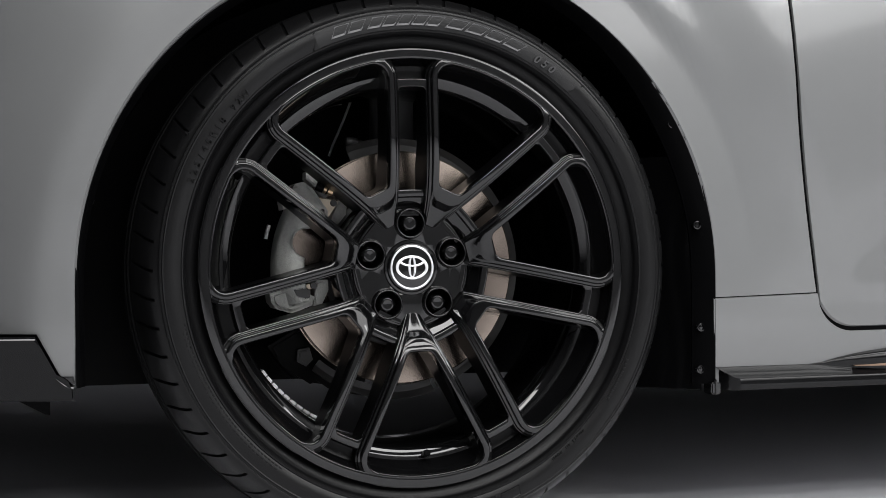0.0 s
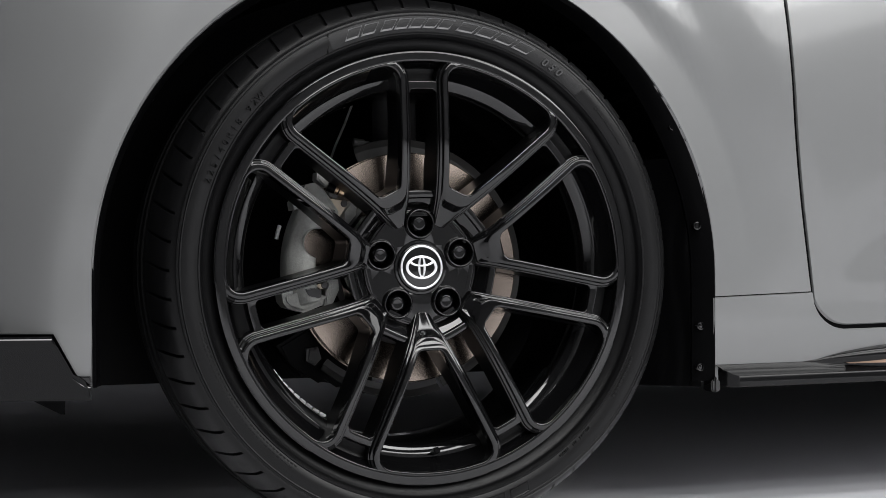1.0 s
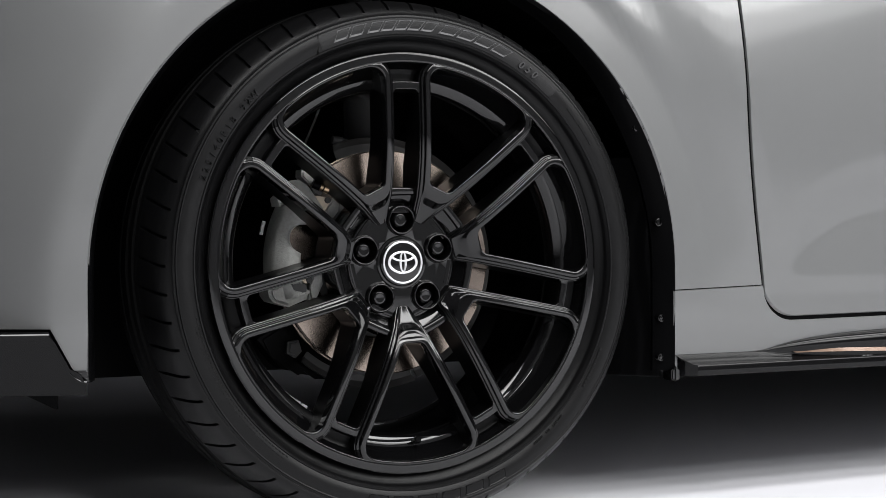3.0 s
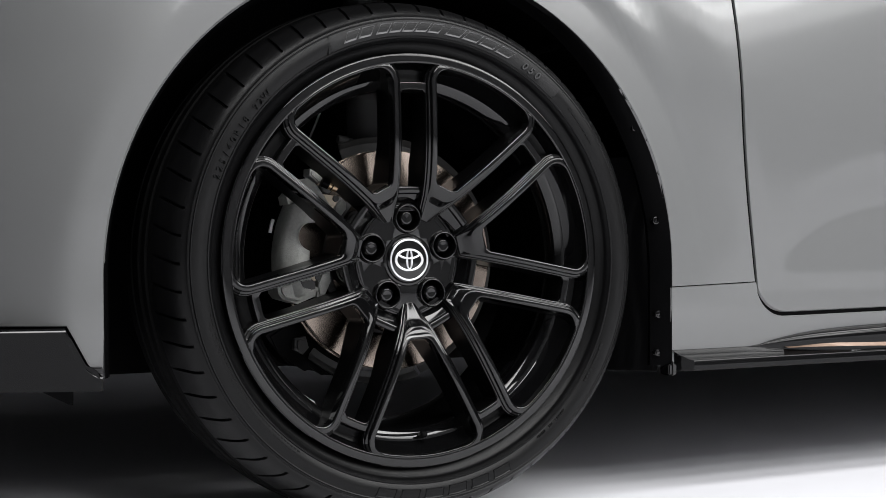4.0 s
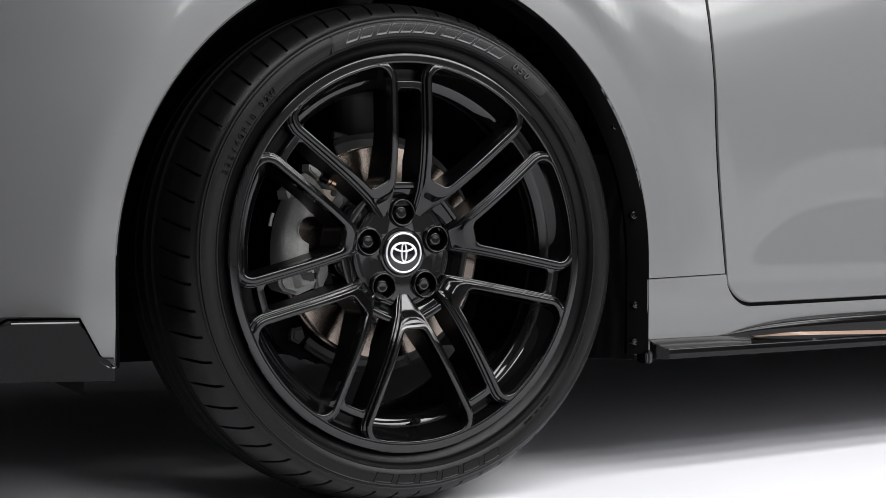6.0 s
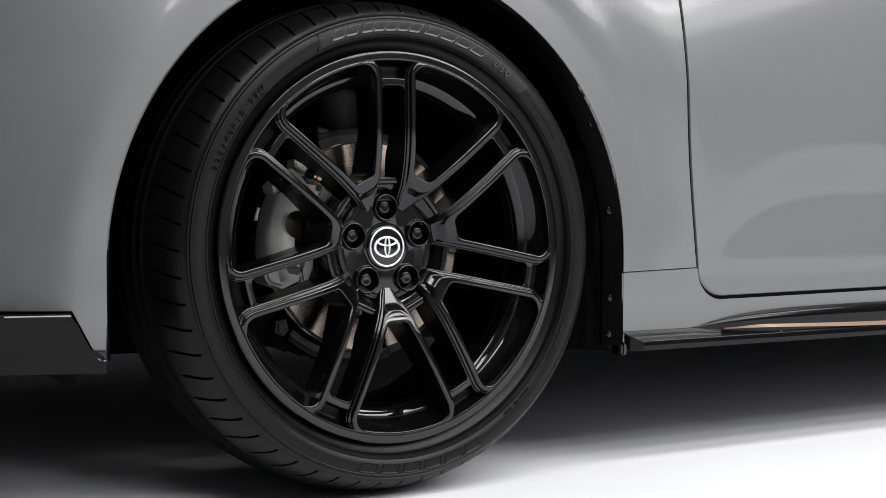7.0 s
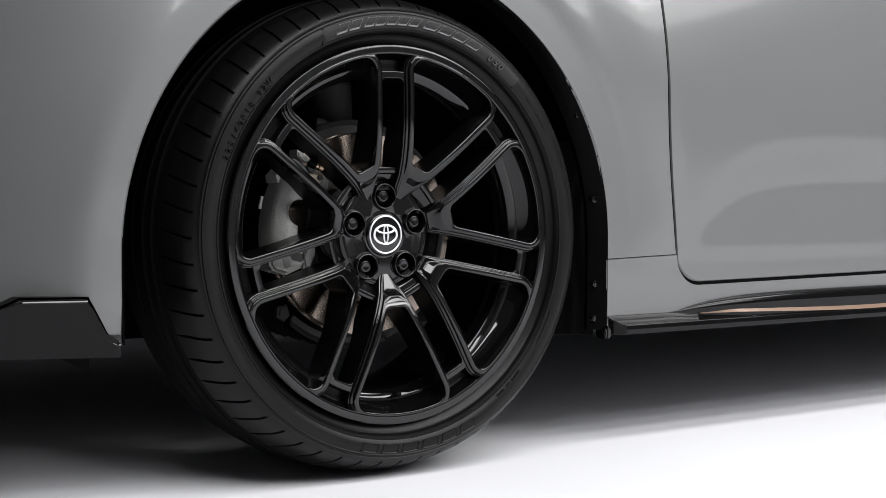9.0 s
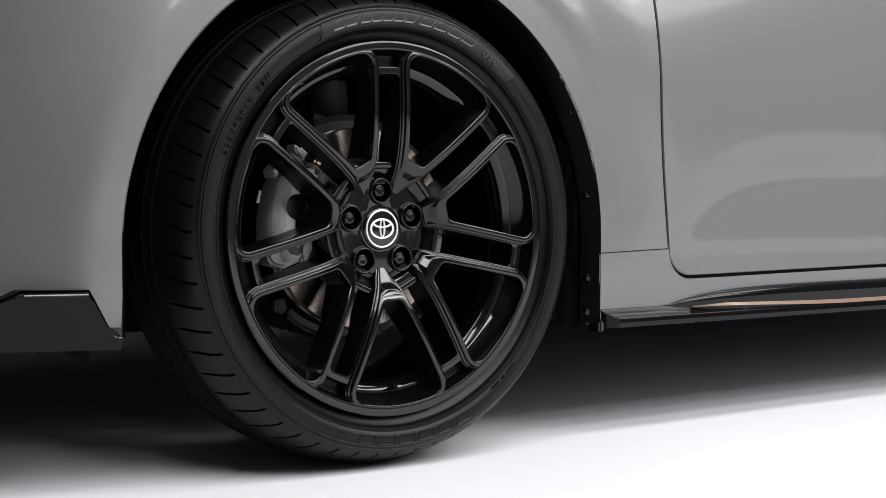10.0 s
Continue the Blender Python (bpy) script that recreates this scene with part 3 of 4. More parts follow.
def spoke_mesh(spur=False):
    """A V-shaped pair of legs round one large opening, with its root on the hub and the bar to its neighbour; one root runs on as a spur between two collars."""
    bm = bmesh.new()
    path = window_path()
    n = len(path)
    h = radians(STEP / 2)
    u, v = Vector((math.cos(h), math.sin(h))), Vector((-math.sin(h), math.cos(h)))
    # rounded bead along the opening, then two narrow ledges stepping down to the slot: (across, depth, tip of the root, corner)
    bead = [(-0.0006, 0.0045, 0.0956, 0.0092), (-0.0004, 0.0026, 0.0954, 0.0093), (-0.0001, 0.0014, 0.0951, 0.0095), (0.0005, 0.0006, 0.0945, 0.0098), (0.0013, 0.00015, 0.0936, 0.010), (0.0022, 0.0, 0.0925, 0.0105), (0.0044, -0.0001, 0.0870, 0.012), (0.0060, 0.0001, 0.0812, 0.0140)]
    step = [(0.0067, 0.0004, 0.0803, 0.0138), (0.0073, 0.0011, 0.0795, 0.0134), (0.0076, 0.0021, 0.0770, 0.0126), (0.0077, 0.0034, 0.0735, 0.0116), (0.0080, 0.0040, 0.0718, 0.0110), (0.0085, 0.0043, 0.0708, 0.0105)]
    ledge = [(0.0096, 0.0044, 0.0527, 0.003), (0.0102, 0.0046, 0.0523, 0.003), (0.0107, 0.0051, 0.0520, 0.003), (0.0110, 0.0059, 0.0518, 0.003), (0.0112, 0.0068, 0.0517, 0.003), (0.0115, 0.0072, 0.0516, 0.003), (0.0120, 0.0073, 0.0512, 0.003), (0.0125, 0.0076, 0.0510, 0.003), (0.0128, 0.0083, 0.0509, 0.003), (0.0129, 0.0096, 0.0508, 0.003), (0.0134, 0.0170, 0.0507, 0.003)]
    if not spur:
        ledge = [(o, hh, flat + 0.0148, rho) for o, hh, flat, rho in ledge]
    tips = {o: root_line(0.0288 - o, flat, rho) for o, hh, flat, rho in bead + step + ledge}
    chamfer = {0.0067: 0.06, 0.0073: 0.15, 0.0076: 0.42, 0.0077: 0.80, 0.0080: 0.95, 0.0085: 1.0}
    rows = []
    for i, p in enumerate(path):
        d = (path[(i + 1) % n] - path[i - 1]).normalized()
        out = Vector((-d.y, d.x))
        if out.dot(p - Vector((0.165, 0))) < 0:
            out = -out
        sign = 1 if p.y >= 0 else -1
        k = min(i, n - i)
        root = 1 - smoothstep(5, 12, k)
        arc_side = smoothstep(0.224, 0.233, p.length)
        back = 0.044 + 0.012 * (1 - smoothstep(0.10, 0.16, p.length)) - 0.008 * arc_side
        row = []

        def at(o):
            if k < ROOT:
                q = tips[o][k]
                return Vector((q.x, q.y * sign))
            return p + out * o

        def put(q, y):
            # outside the lip of the rim the skin tucks in under the flange
            row.append((q.x, max(y, 0.0014) if q.length > 0.2368 else y, q.y))

        def sunk(o, hh):
            return hh + (0.0002 - hh) * arc_side if o > 0.0065 else hh

        draft = 0.0030 * (1 - arc_side) + 0.0003 * arc_side
        put(p - out * draft, face(p.length) + back)
        put(p - out * (0.0006 + (draft - 0.0006) * 0.4), face(p.length) + 0.012)
        for o, hh, *_ in bead:
            q = at(o)
            put(q, face(q.length) + hh * (1 - 0.8 * arc_side))
        # the step widens into a chamfer at the root
        top, low = face(0.0812), skirt_depth(0.0708)
        for o, hh, *_ in step:
            q = at(o)
            put(q, (face(q.length) + sunk(o, hh)) * (1 - root) + root * (top + (low - top) * chamfer[o]))
        for o, hh, *_ in ledge:
            q = at(o)
            put(q, skirt_depth(q.length) + hh - 0.0044 if k < ROOT else face(q.length) + sunk(o, hh))
        put(Vector((row[-1][0], row[-1][2])) + out * 0.0012 * (1 - arc_side), max(row[-1][1] + 0.004, face(p.length) + back))
        rows.append(row)
    grid(bm, rows, close_u=True)
    # bar across the narrow slot beside it, with filleted corners, and the pocket outside the bar
    rows = []
    for k in range(-14, 15):
        w = 0.0188 * math.sin(radians(90 * k / 14))
        r0 = 0.2040 - 0.0040 * max(0, (abs(w) - 0.0118) / 0.0045) ** 2
        prof = [(r0 + 0.0006, 0.046), (r0, 0.0115), (r0 + 0.0001, 0.0090), (r0 + 0.0005, 0.0080), (r0 + 0.0013, 0.0075), (0.2122, 0.0073), (0.2130, 0.0076), (0.2135, 0.0083), (0.2138, 0.0100), (0.2143, 0.0120), (0.2147, 0.0123), (0.2150, 0.0135), (0.2154, 0.0200), (0.2225, 0.0205), (0.2300, 0.0190), (0.2346, 0.0150), (0.2349, 0.0070), (0.2350, 0.0016), (0.2356, 0.0008), (0.2366, 0.0007)]
        row = []
        for r, y in prof:
            wide = w * (1 + 0.16 * smoothstep(0.2160, 0.2340, r))
            q = u * math.sqrt(r * r - wide * wide) + v * wide
            row.append((q.x, y, q.y))
        rows.append(row)
    grid(bm, rows)
    return bm


def about_axle(a):
    """Turns a part, built along +x, to the angle a round the axle."""
    return Matrix.Translation((0, 0, CZ)) @ pose(0, 0, 0, 0, -a, 0)


spoke = part("spoke", spoke_mesh(), GLOSS, wheel, "gloss black V-shaped twin spoke", 70, True)
for k in (1, 2, 3, 4, 5, 6, 0):
    m = about_axle(PHASE + STEP * (k + 0.5))
    if k == 1:
        spoke.matrix_basis = m
    elif k == 3:
        spurred = part("spoke", spoke_mesh(True), GLOSS, wheel, "gloss black V-shaped twin spoke with spur", 70, True)
        spurred.matrix_basis = m
    elif k in (0, 6):
        twin(spurred, m)
    else:
        twin(spoke, m)

# shade of the walls and pockets behind the face, put into a duller black
for ob in (spoke, spurred):
    ob.data.materials.append(INNER)
    for f in ob.data.polygons:
        c = f.center
        f.material_index = int(c.y - face(math.hypot(c.x, c.z)) > 0.0105 and math.hypot(c.x, c.z) > 0.071 or 0.2145 < math.hypot(c.x, c.z) < 0.2352 and c.y > 0.0125 - 0.010 * (math.hypot(c.x, c.z) > 0.2262))

# hub plate with five collars round bores
bm = bmesh.new()


def ring(points, y):
    vs = [bm.verts.new((x, y, z)) for x, z in points]
    return vs, [bm.edges.new((vs[i], vs[(i + 1) % len(vs)])) for i in range(len(vs))]


HUB_Y, HOLE_R = 0.0390, 0.0188
vo, edges = ring([(0.0672 * math.cos(radians(2 * k)), CZ + 0.0672 * math.sin(radians(2 * k))) for k in range(180)], HUB_Y)
edges = list(edges)
inner, more = ring([(0.0322 * math.cos(radians(5 * k)), CZ + 0.0322 * math.sin(radians(5 * k))) for k in range(72)], HUB_Y)
edges += more
holes = []
SIDES = 36
for k in range(5):
    a = radians(PHASE + 72 * k)
    cx, cz = 0.0508 * math.cos(a), CZ + 0.0508 * math.sin(a)
    pts = []
    for j in range(SIDES):
        x, z = cx + HOLE_R * math.cos(2 * math.pi * j / SIDES), cz + HOLE_R * math.sin(2 * math.pi * j / SIDES)
        # kept clear of the cap's recess and of the rim of the plate
        r = math.hypot(x, z - CZ)
        g = min(max(r, 0.0330), 0.0664) / r
        pts.append((x * g, CZ + (z - CZ) * g))
    vh, eh = ring(pts, HUB_Y)
    holes.append((cx, cz, vh))
    edges += eh
bmesh.ops.triangle_fill(bm, use_beauty=True, edges=edges)
for cx, cz, vh in holes:
    prev = vh
    for r, y in ((0.0185, -0.0004), (0.0182, -0.0014), (0.0179, -0.0040), (0.0175, -0.0056), (0.0168, -0.0068), (0.0161, -0.0072), (0.0154, -0.0069), (0.0149, -0.0060), (0.0146, -0.0040), (0.0144, 0.0010), (0.0142, 0.0160), (0.0100, 0.0200), (0.0004, 0.0200)):
        cur = [bm.verts.new((cx + r * math.cos(2 * math.pi * j / SIDES), HUB_Y + y, cz + r * math.sin(2 * math.pi * j / SIDES))) for j in range(SIDES)]
        for j in range(SIDES):
            bm.faces.new((prev[j], prev[(j + 1) % SIDES], cur[(j + 1) % SIDES], cur[j]))
        prev = cur
prev = vo
for f, y in ((1.012, HUB_Y + 0.0002), (1.022, HUB_Y + 0.0010), (1.028, HUB_Y + 0.0024), (1.030, HUB_Y + 0.0090), (1.035, HUB_Y + 0.030)):
    cur = [bm.verts.new((v.co.x * f, y, CZ + (v.co.z - CZ) * f)) for v in vo]
    for j in range(len(vo)):
        bm.faces.new((prev[j], prev[(j + 1) % len(vo)], cur[(j + 1) % len(vo)], cur[j]))
    prev = cur
prev = inner
for f, y in ((0.985, HUB_Y + 0.0006), (0.975, HUB_Y + 0.0016), (0.97, HUB_Y + 0.012)):
    cur = [bm.verts.new((v.co.x * f, y, CZ + (v.co.z - CZ) * f)) for v in inner]
    for j in range(len(inner)):
        bm.faces.new((prev[j], prev[(j + 1) % len(inner)], cur[(j + 1) % len(inner)], cur[j]))
    prev = cur
part("hub_plate", bm, GLOSS, wheel, "gloss black hub plate with five collared bores", 60, True)

# the scooped end of each slot, with a lip over the brake
bm = bmesh.new()
rows = []
for k in range(19):
    a = radians(-13.5 + 1.5 * k)
    rows.append([(r * (0.745 + 0.25 * math.cos(a)), y, r * math.sin(a)) for r, y in ((0.0600, 0.0386), (0.0642, 0.0384), (0.0656, 0.0386), (0.0664, 0.0400), (0.0690, 0.0425), (0.0695, 0.0425), (0.0700, 0.0415), (0.0706, 0.0400), (0.0750, 0.0360), (0.0802, 0.0326), (0.0810, 0.0316), (0.0813, 0.0300), (0.0817, 0.0290), (0.0825, 0.0284), (0.0840, 0.0281), (0.0880, 0.0279), (0.0892, 0.0283), (0.0900, 0.0291), (0.0903, 0.0306), (0.0902, 0.0660), (0.0600, 0.0680))])
grid(bm, rows)
tongue = part("hub_tongue", bm, GLOSS, wheel, "", 60, True)
for k in range(7):
    m = about_axle(PHASE + STEP * k)
    if k == 0:
        tongue.matrix_basis = m
    else:
        twin(tongue, m)

bm = bmesh.new()
rows = []
for k in range(36):
    a = radians(10 * k)
    hexed = math.cos(radians(30)) / math.cos(radians(10 * k % 60 - 30))
    rows.append([(r * (1 + (hexed * 1.1 - 1) * f) * math.cos(a), y, r * (1 + (hexed * 1.1 - 1) * f) * math.sin(a)) for r, y, f in ((0.0002, 0.0003, 0), (0.0050, 0.0001, 0), (0.0066, 0.0, 0), (0.0074, 0.0004, 0), (0.0080, 0.0012, 0), (0.0087, 0.0018, 0.5), (0.0096, 0.0026, 0.9), (0.0100, 0.0040, 1), (0.0101, 0.0220, 1), (0.0125, 0.0235, 0))])
grid(bm, rows, close_u=True)
nut = part("lug_nut", bm, GLOSS, wheel, "black capped wheel nut", 50)
for k in range(5):
    a = radians(PHASE + 72 * k)
    m = pose(0.0508 * math.cos(a), 0.0368, CZ + 0.0508 * math.sin(a), 0, 17 * k, 0)
    if k == 0:
        nut.matrix_basis = m
    else:
        twin(nut, m)

bm = bmesh.new()
revolve(bm, [(0.0, 0.0338), (0.0225, 0.0340), (0.0262, 0.0345), (0.0276, 0.0352), (0.0284, 0.0366), (0.0288, 0.0375), (0.0312, 0.0378), (0.0322, 0.0390)], 72)
cap = part("centre_cap", bm, GLOSS, wheel, "round gloss black centre cap", 40)
bm = bmesh.new()
revolve(bm, [(0.0232, 0.0345), (0.0234, 0.0334), (0.0240, 0.0329), (0.0249, 0.0329), (0.0255, 0.0334), (0.0257, 0.0348)], 72)
part("cap_ring", bm, CHROME, wheel, "thin chrome ring of the cap")


def oval(bm, cx, cz, ax, az, w, y):
    rows = []
    for k in range(56):
        a = 2 * math.pi * k / 56
        c, s = math.cos(a), math.sin(a)
        wx = w * (0.65 + 0.35 * abs(c))
        rows.append([(cx + (ax + o * wx) * c, y + h, cz + CZ + (az + o * wx) * s) for o, h in ((0, 0.0014), (0, 0.0008), (-0.18, 0.0003), (-0.5, 0), (-0.82, 0.0003), (-1, 0.0008), (-1, 0.0014))])
    grid(bm, rows, close_u=True)


bm = bmesh.new()
oval(bm, 0, 0.0, 0.0193, 0.0138, 0.0034, 0.0330)
oval(bm, 0, 0.0070, 0.0150, 0.0062, 0.0030, 0.0326)
oval(bm, 0, 0.0005, 0.0047, 0.0125, 0.0028, 0.0322)
part("emblem", bm, CHROME, wheel, "chrome oval emblem")

bm = bmesh.new()
for k in range(5):
    a = radians(144.4 - 0.5 * k)
    q = Matrix.Translation((0.2408 * math.cos(a), 0.0006, CZ + 0.2408 * math.sin(a))) @ pose(0, 0, 0, 0, -math.degrees(a), 0)
    box(bm, (-0.0030 + 0.0008 * (k % 2), -0.0005, -0.0005), (0.0030 - 0.0010 * (k % 3), 0.0004, 0.0005), 0.0, q)
tagged(part("casting_mark", bm, GLOSS, wheel, "tiny raised casting mark", 0), kind="stuff")

# valve and balance weights in the barrel
bm = bmesh.new()
revolve(bm, [(0.0, 0.0), (0.0028, 0.0), (0.0040, 0.001), (0.0042, 0.009), (0.0034, 0.010), (0.0030, 0.016), (0.0052, 0.020), (0.0062, 0.030), (0.0062, 0.040)], 14, 0)
valve = part("valve_stem", bm, LINER, wheel, "black rubber valve stem with cap")
valve.matrix_basis = pose(0.0125, 0.020, CZ - 0.2110, -14, 0, 0)
bm = bmesh.new()
box(bm, (-0.0018, -0.009, -0.0042), (0.0018, 0.009, 0.0042), 0.0006)
weight = part("balance_weight", bm, ZINC, wheel, "grey stick-on balance weight")
for k in range(9):
    a = -143 + 2.75 * k
    m = about_axle(a) @ pose(0.2012, 0.105, 0)
    if k == 0:
        weight.matrix_basis = m
    else:
        twin(weight, m)

# ---- brake behind the wheel ----
bm = bmesh.new()
revolve(bm, [(0.0930, 0.0900), (0.0935, 0.0850), (0.0945, 0.0845), (0.1360, 0.0845), (0.1375, 0.086), (0.1375, 0.092), (0.130, 0.093), (0.130, 0.100), (0.1375, 0.101), (0.1375, 0.108), (0.08, 0.109)], 120)
disc = part("brake_disc", bm, STEEL, car, "worn brownish steel brake disc", 30)
bm = bmesh.new()
revolve(bm, [(0.0, 0.067), (0.078, 0.067), (0.082, 0.070), (0.084, 0.085), (0.0935, 0.0875)], 90)
part("disc_hat", bm, DARK, disc, "dark steel hat of the disc", 30)
bm = bmesh.new()
revolve(bm, [(0.09, 0.118), (0.148, 0.118), (0.155, 0.112), (0.1560, 0.116), (0.149, 0.121), (0.09, 0.121)], 90, CZ, -70, 112)
part("dust_shield", bm, DARK, car, "dark pressed steel dust shield", 30)
bm = bmesh.new()
revolve(bm, [(0.142, 0.118), (0.150, 0.118), (0.157, 0.110), (0.1580, 0.114), (0.151, 0.121), (0.142, 0.121)], 60, CZ, -130, -72)
part("dust_shield", bm, DARK, car, "dark pressed steel dust shield rim", 30)


def cast(name, outline, y0, y1, mat, label="", bevel=0.004, parent=None, tilt=0.0):
    """A block cut to an outline of (x, z); tilt deepens its face towards the outside."""
    bm = bmesh.new()
    prism(bm, outline, lambda x, z: y0 + tilt * max(0, math.hypot(x, z - CZ) - 0.13), y1, bevel)
    return part(name, bm, mat, parent, label, 35)


def arc(r, a0, a1, n=10):
    return [(r * math.cos(radians(a0 + (a1 - a0) * k / n)), CZ + r * math.sin(radians(a0 + (a1 - a0) * k / n))) for k in range(n + 1)]


# bridge of the caliper with a round bore, pads, ears and springs
bm = bmesh.new()
rows = []
for k in range(53):
    a = 146.0 + 51.0 * k / 52
    off = radians(a - 166.1)
    inside = 0.1205
    if abs(0.1205 * math.sin(off)) < 0.0168:
        inside = max(inside, 0.1205 * math.cos(off) + math.sqrt(0.0168 ** 2 - (0.1205 * math.sin(off)) ** 2))
    row = [(inside, 0.105), (inside, 0.0575), (inside + 0.0010, 0.0545), (inside + 0.0028, 0.0530)]
    for j in range(1, 9):
        r = inside + 0.0028 + (0.1512 - inside - 0.0028) * j / 8
        row.append((r, 0.0530 + 0.55 * max(0, r - 0.1345) + 26 * max(0, r - 0.1370) ** 2))
    row += [(0.1519, 0.0780), (0.1517, 0.105)]
    rows.append([(r * math.cos(radians(a)), y, CZ + r * math.sin(radians(a))) for r, y in row])
for row in (rows[0], rows[-1]):
    turn = [(x, 0.105, z) for x, y, z in row]
    grid(bm, [row, turn])
grid(bm, rows)
caliper = part("brake_caliper", bm, CAST, car, "rough cast grey brake caliper", 40)
bm = bmesh.new()
revolve(bm, [(0.0, 0.0), (0.0165, 0.0), (0.0185, 0.002), (0.0190, 0.02)], 28, 0)
part("piston", bm, STEEL, caliper, "brownish steel piston face").matrix_basis = pose(-0.1150, 0.088, 0.3460)
cast("upper_arm", [(-0.1340, 0.4050), (-0.1285, 0.4148), (-0.1186, 0.4171), (-0.1099, 0.4096), (-0.0936, 0.3838), (-0.0936, 0.3760), (-0.1232, 0.3950), (-0.1420, 0.3850), (-0.1440, 0.3950)], 0.050, 0.100, CAST, "", 0.005, caliper, 0.5)
cast("ear", [(-0.1164, 0.4285), (-0.0999, 0.4194), (-0.1000, 0.4118), (-0.1077, 0.4118), (-0.1169, 0.4203)], 0.062, 0.085, CAST, "bare metal ear", 0.002, caliper)
cast("brake_pad", [(-0.0779, 0.3958), (-0.0690, 0.3882), (-0.0702, 0.3795), (-0.0793, 0.3687), (-0.0881, 0.3719), (-0.0840, 0.3830)], 0.062, 0.083, CAST, "grey pad end", 0.003, caliper)
BRASS = material("brass", (0.40, 0.29, 0.19), 0.35, 1.0, 0.0, 0.1, 120)
TAN = material("zinc_plate", (0.42, 0.36, 0.28), 0.4, 0.5, 0.0, 0.15, 90)
cast("shim", [(-0.1023, 0.3978), (-0.0835, 0.3957), (-0.0824, 0.3903), (-0.0925, 0.3751)], 0.058, 0.061, TAN, "tan zinc plated shim", 0.001, caliper)
cast("shim", [(-0.1207, 0.2988), (-0.1075, 0.3018), (-0.1076, 0.2954), (-0.1153, 0.2940)], 0.056, 0.059, TAN, "tan zinc plated shim", 0.001, caliper)
cast("lower_arm", [(-0.1590, 0.2890), (-0.1349, 0.2965), (-0.1218, 0.2975), (-0.1100, 0.2820), (-0.1044, 0.2781), (-0.1330, 0.2668), (-0.1525, 0.2725), (-0.1575, 0.2790)], 0.060, 0.100, CAST, "", 0.004, caliper)
cast("brake_pad", [(-0.1064, 0.3040), (-0.0931, 0.3049), (-0.0920, 0.2930), (-0.1000, 0.2759), (-0.1099, 0.2739), (-0.1085, 0.2900)], 0.058, 0.083, CAST, "grey pad end", 0.003, caliper)
cast("spring", [(-0.1340, 0.2940), (-0.1230, 0.2960), (-0.1150, 0.2930), (-0.1150, 0.2850), (-0.1200, 0.2830), (-0.1230, 0.2860), (-0.1290, 0.2850), (-0.1310, 0.2880)], 0.052, 0.058, DARK, "black pad spring", 0.001, caliper)
cast("spring", [(-0.1075, 0.4075), (-0.0980, 0.4060), (-0.0930, 0.4010), (-0.0960, 0.3980), (-0.1040, 0.4010)], 0.054, 0.066, DARK, "black pad spring", 0.001, caliper)
bm = bmesh.new()
revolve(bm, [(0.0, 0.0), (0.0035, 0.0), (0.0040, 0.0008), (0.0040, 0.012)], 16, 0)
pin = part("pin", bm, DARK, caliper, "dark pin end")
pin.matrix_basis = pose(-0.0862, 0.056, 0.3925)
twin(pin, pose(-0.1105, 0.0545, 0.2985))
bm = bmesh.new()
tube(bm, [(-0.1000, 0.046, 0.4082), (-0.0965, 0.046, 0.4068), (-0.0960, 0.046, 0.4066), (-0.0900, 0.046, 0.4042)], 0.0048, 14)
part("guide_pin", bm, BRASS, caliper, "brass coloured guide pin")
bm = bmesh.new()
tube(bm, [(-0.1085, 0.047, 0.4118), (-0.1000, 0.046, 0.4082)], 0.0056, 14)
tube(bm, [(-0.0968, 0.046, 0.4070), (-0.0954, 0.046, 0.4064)], 0.0052, 14)
part("rubber_boot", bm, LINER, caliper, "black rubber boot of the guide pin")
bm = bmesh.new()
tube(bm, [(-0.1600, 0.085, 0.352), (-0.1585, 0.085, 0.360), (-0.1560, 0.085, 0.368)], 0.0024, 8)
part("clip", bm, ZINC, caliper, "small steel clip")

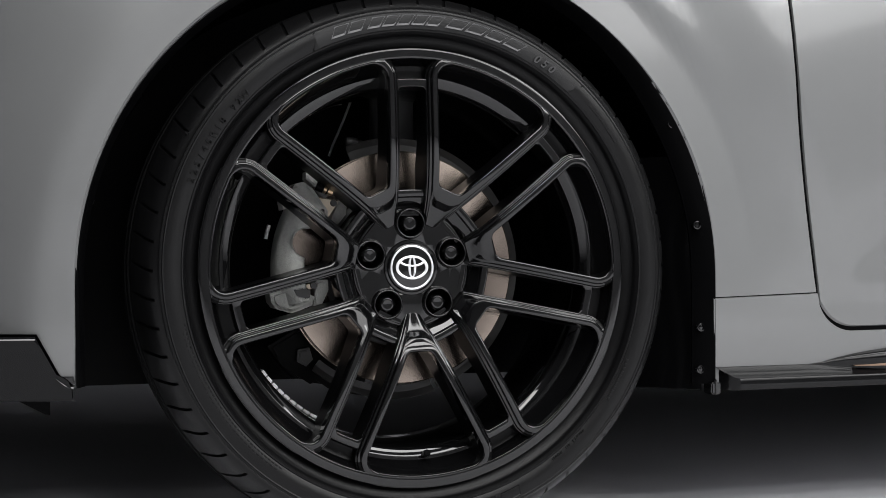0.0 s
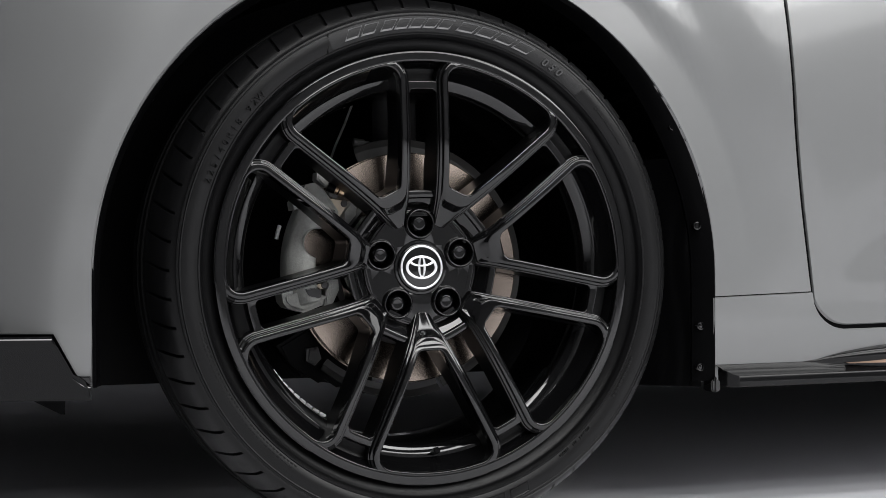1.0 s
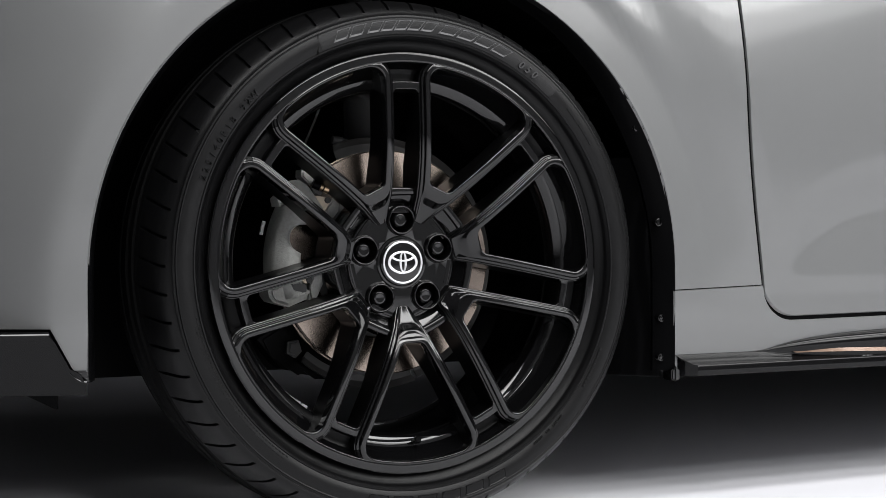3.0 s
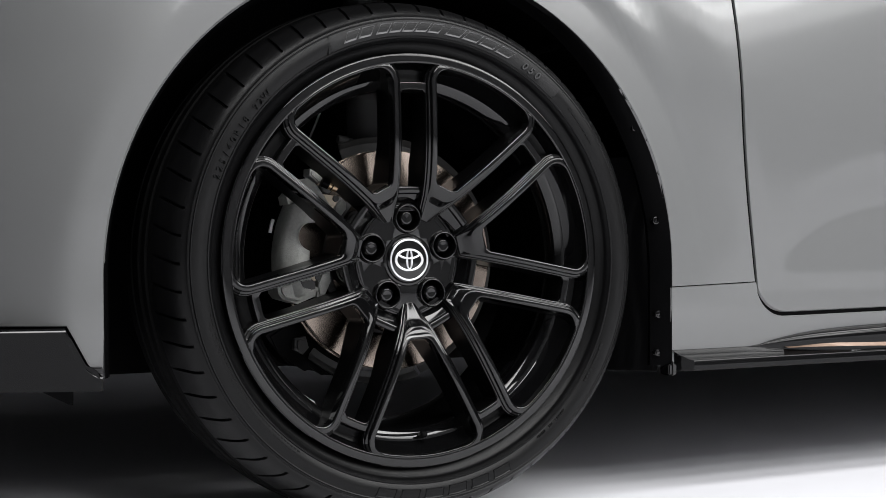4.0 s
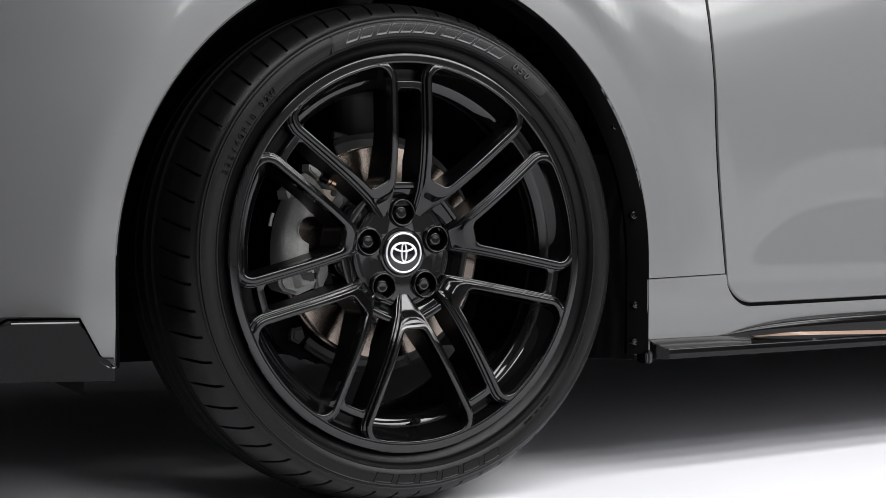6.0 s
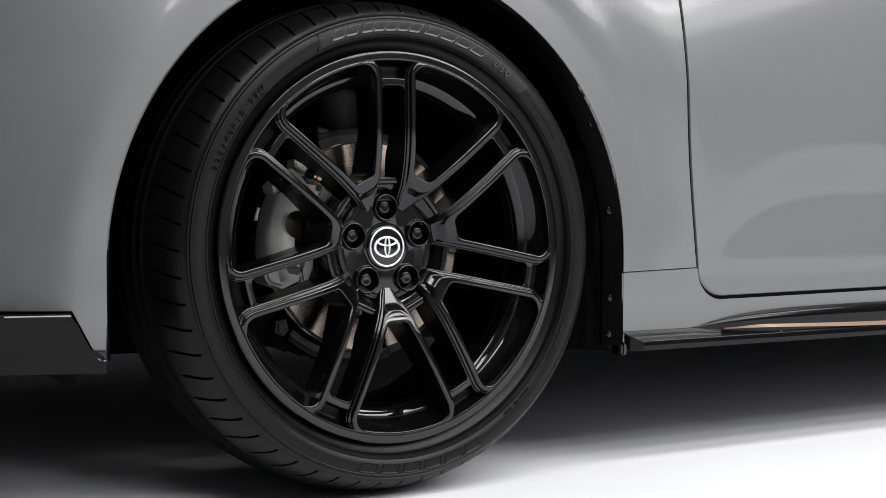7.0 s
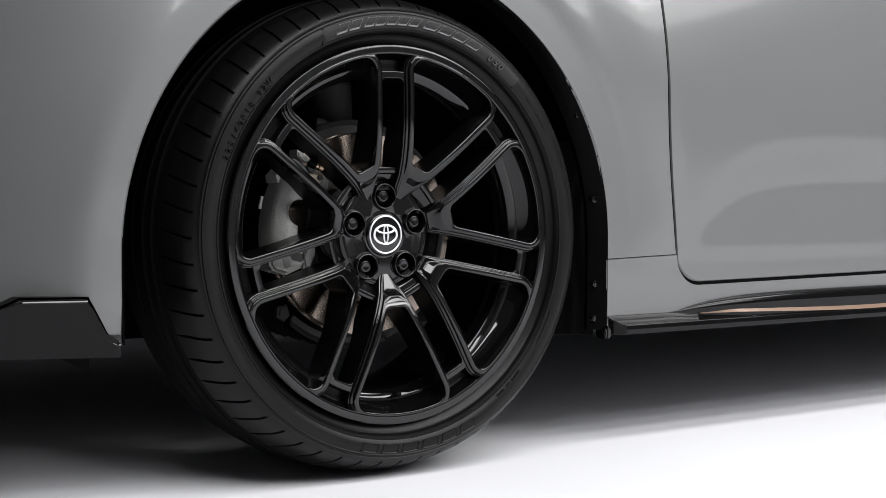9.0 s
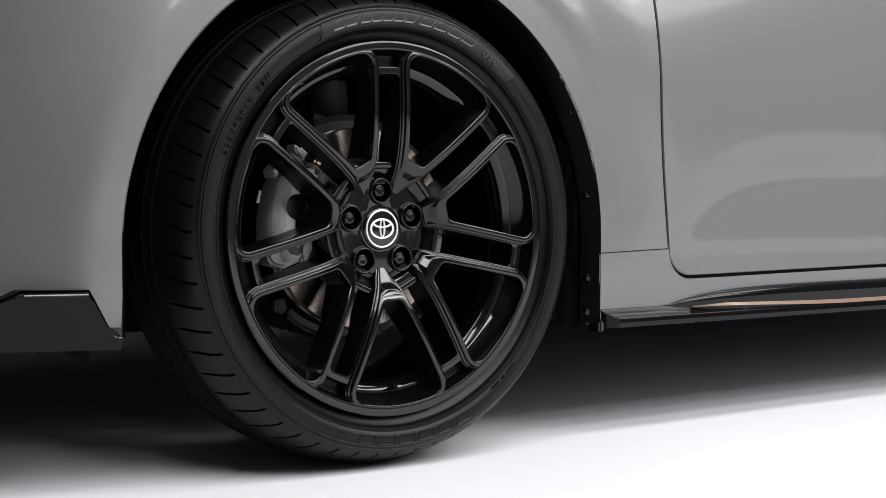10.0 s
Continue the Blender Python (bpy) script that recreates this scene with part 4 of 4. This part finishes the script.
bm = bmesh.new()
tube(bm, [(-0.0570, 0.120, 0.4694), (-0.0440, 0.120, 0.4680)], 0.0052, 12)
tube(bm, [(-0.0440, 0.120, 0.4680), (-0.0375, 0.120, 0.4674)], 0.0034, 12)
part("wheel_sensor", bm, DARK, car, "small dark wheel speed sensor")
# knuckle below the disc and a small bracket on the link
bm = bmesh.new()
prism(bm, [(-0.152, 0.226), (-0.136, 0.204), (-0.121, 0.188), (-0.100, 0.184), (-0.096, 0.181), (-0.078, 0.178), (-0.072, 0.174), (-0.056, 0.172), (-0.044, 0.165), (-0.036, 0.171), (-0.030, 0.200), (-0.06, 0.235), (-0.11, 0.25)], 0.124, 0.160, 0.004)
part("knuckle", bm, LINER, car, "black cast steering knuckle", 40)
bm = bmesh.new()
prism(bm, [(-0.118, 0.222), (-0.104, 0.224), (-0.100, 0.210), (-0.108, 0.202), (-0.119, 0.208)], 0.112, 0.135, 0.003)
part("bracket", bm, DARK, car, "small dark steel bracket", 40)
bm = bmesh.new()
revolve(bm, [(0.0085, 0.004), (0.0090, 0.0), (0.0135, 0.0), (0.0142, 0.003), (0.0142, 0.012), (0.0085, 0.012)], 22, 0)
part("bush_ring", bm, ZINC, car, "grey steel bush of a link", 40).matrix_basis = pose(0.118, 0.135, 0.236)
# hose and links in the wheel housing
bm = bmesh.new()
tube(bm, [(-0.0135, 0.26, 0.548), (-0.0180, 0.26, 0.535), (-0.0300, 0.26, 0.505), (-0.0430, 0.26, 0.476), (-0.0480, 0.26, 0.462)], 0.0016, 8)
part("brake_line", bm, ZINC, car, "thin bright brake line")
bm = bmesh.new()
tube(bm, [(0.02, 0.20, 0.42), (0.03, 0.24, 0.75)], 0.028, 20)
part("strut", bm, DARK, car, "dark suspension strut")
bm = bmesh.new()
tube(bm, [(-0.02, 0.14, 0.215), (0.0, 0.22, 0.205), (0.04, 0.40, 0.200)], 0.022, 16)
tube(bm, [(-0.02, 0.118, 0.200), (-0.02, 0.150, 0.225)], 0.020, 16)
part("lower_link", bm, DARK, car, "dark suspension lower link")
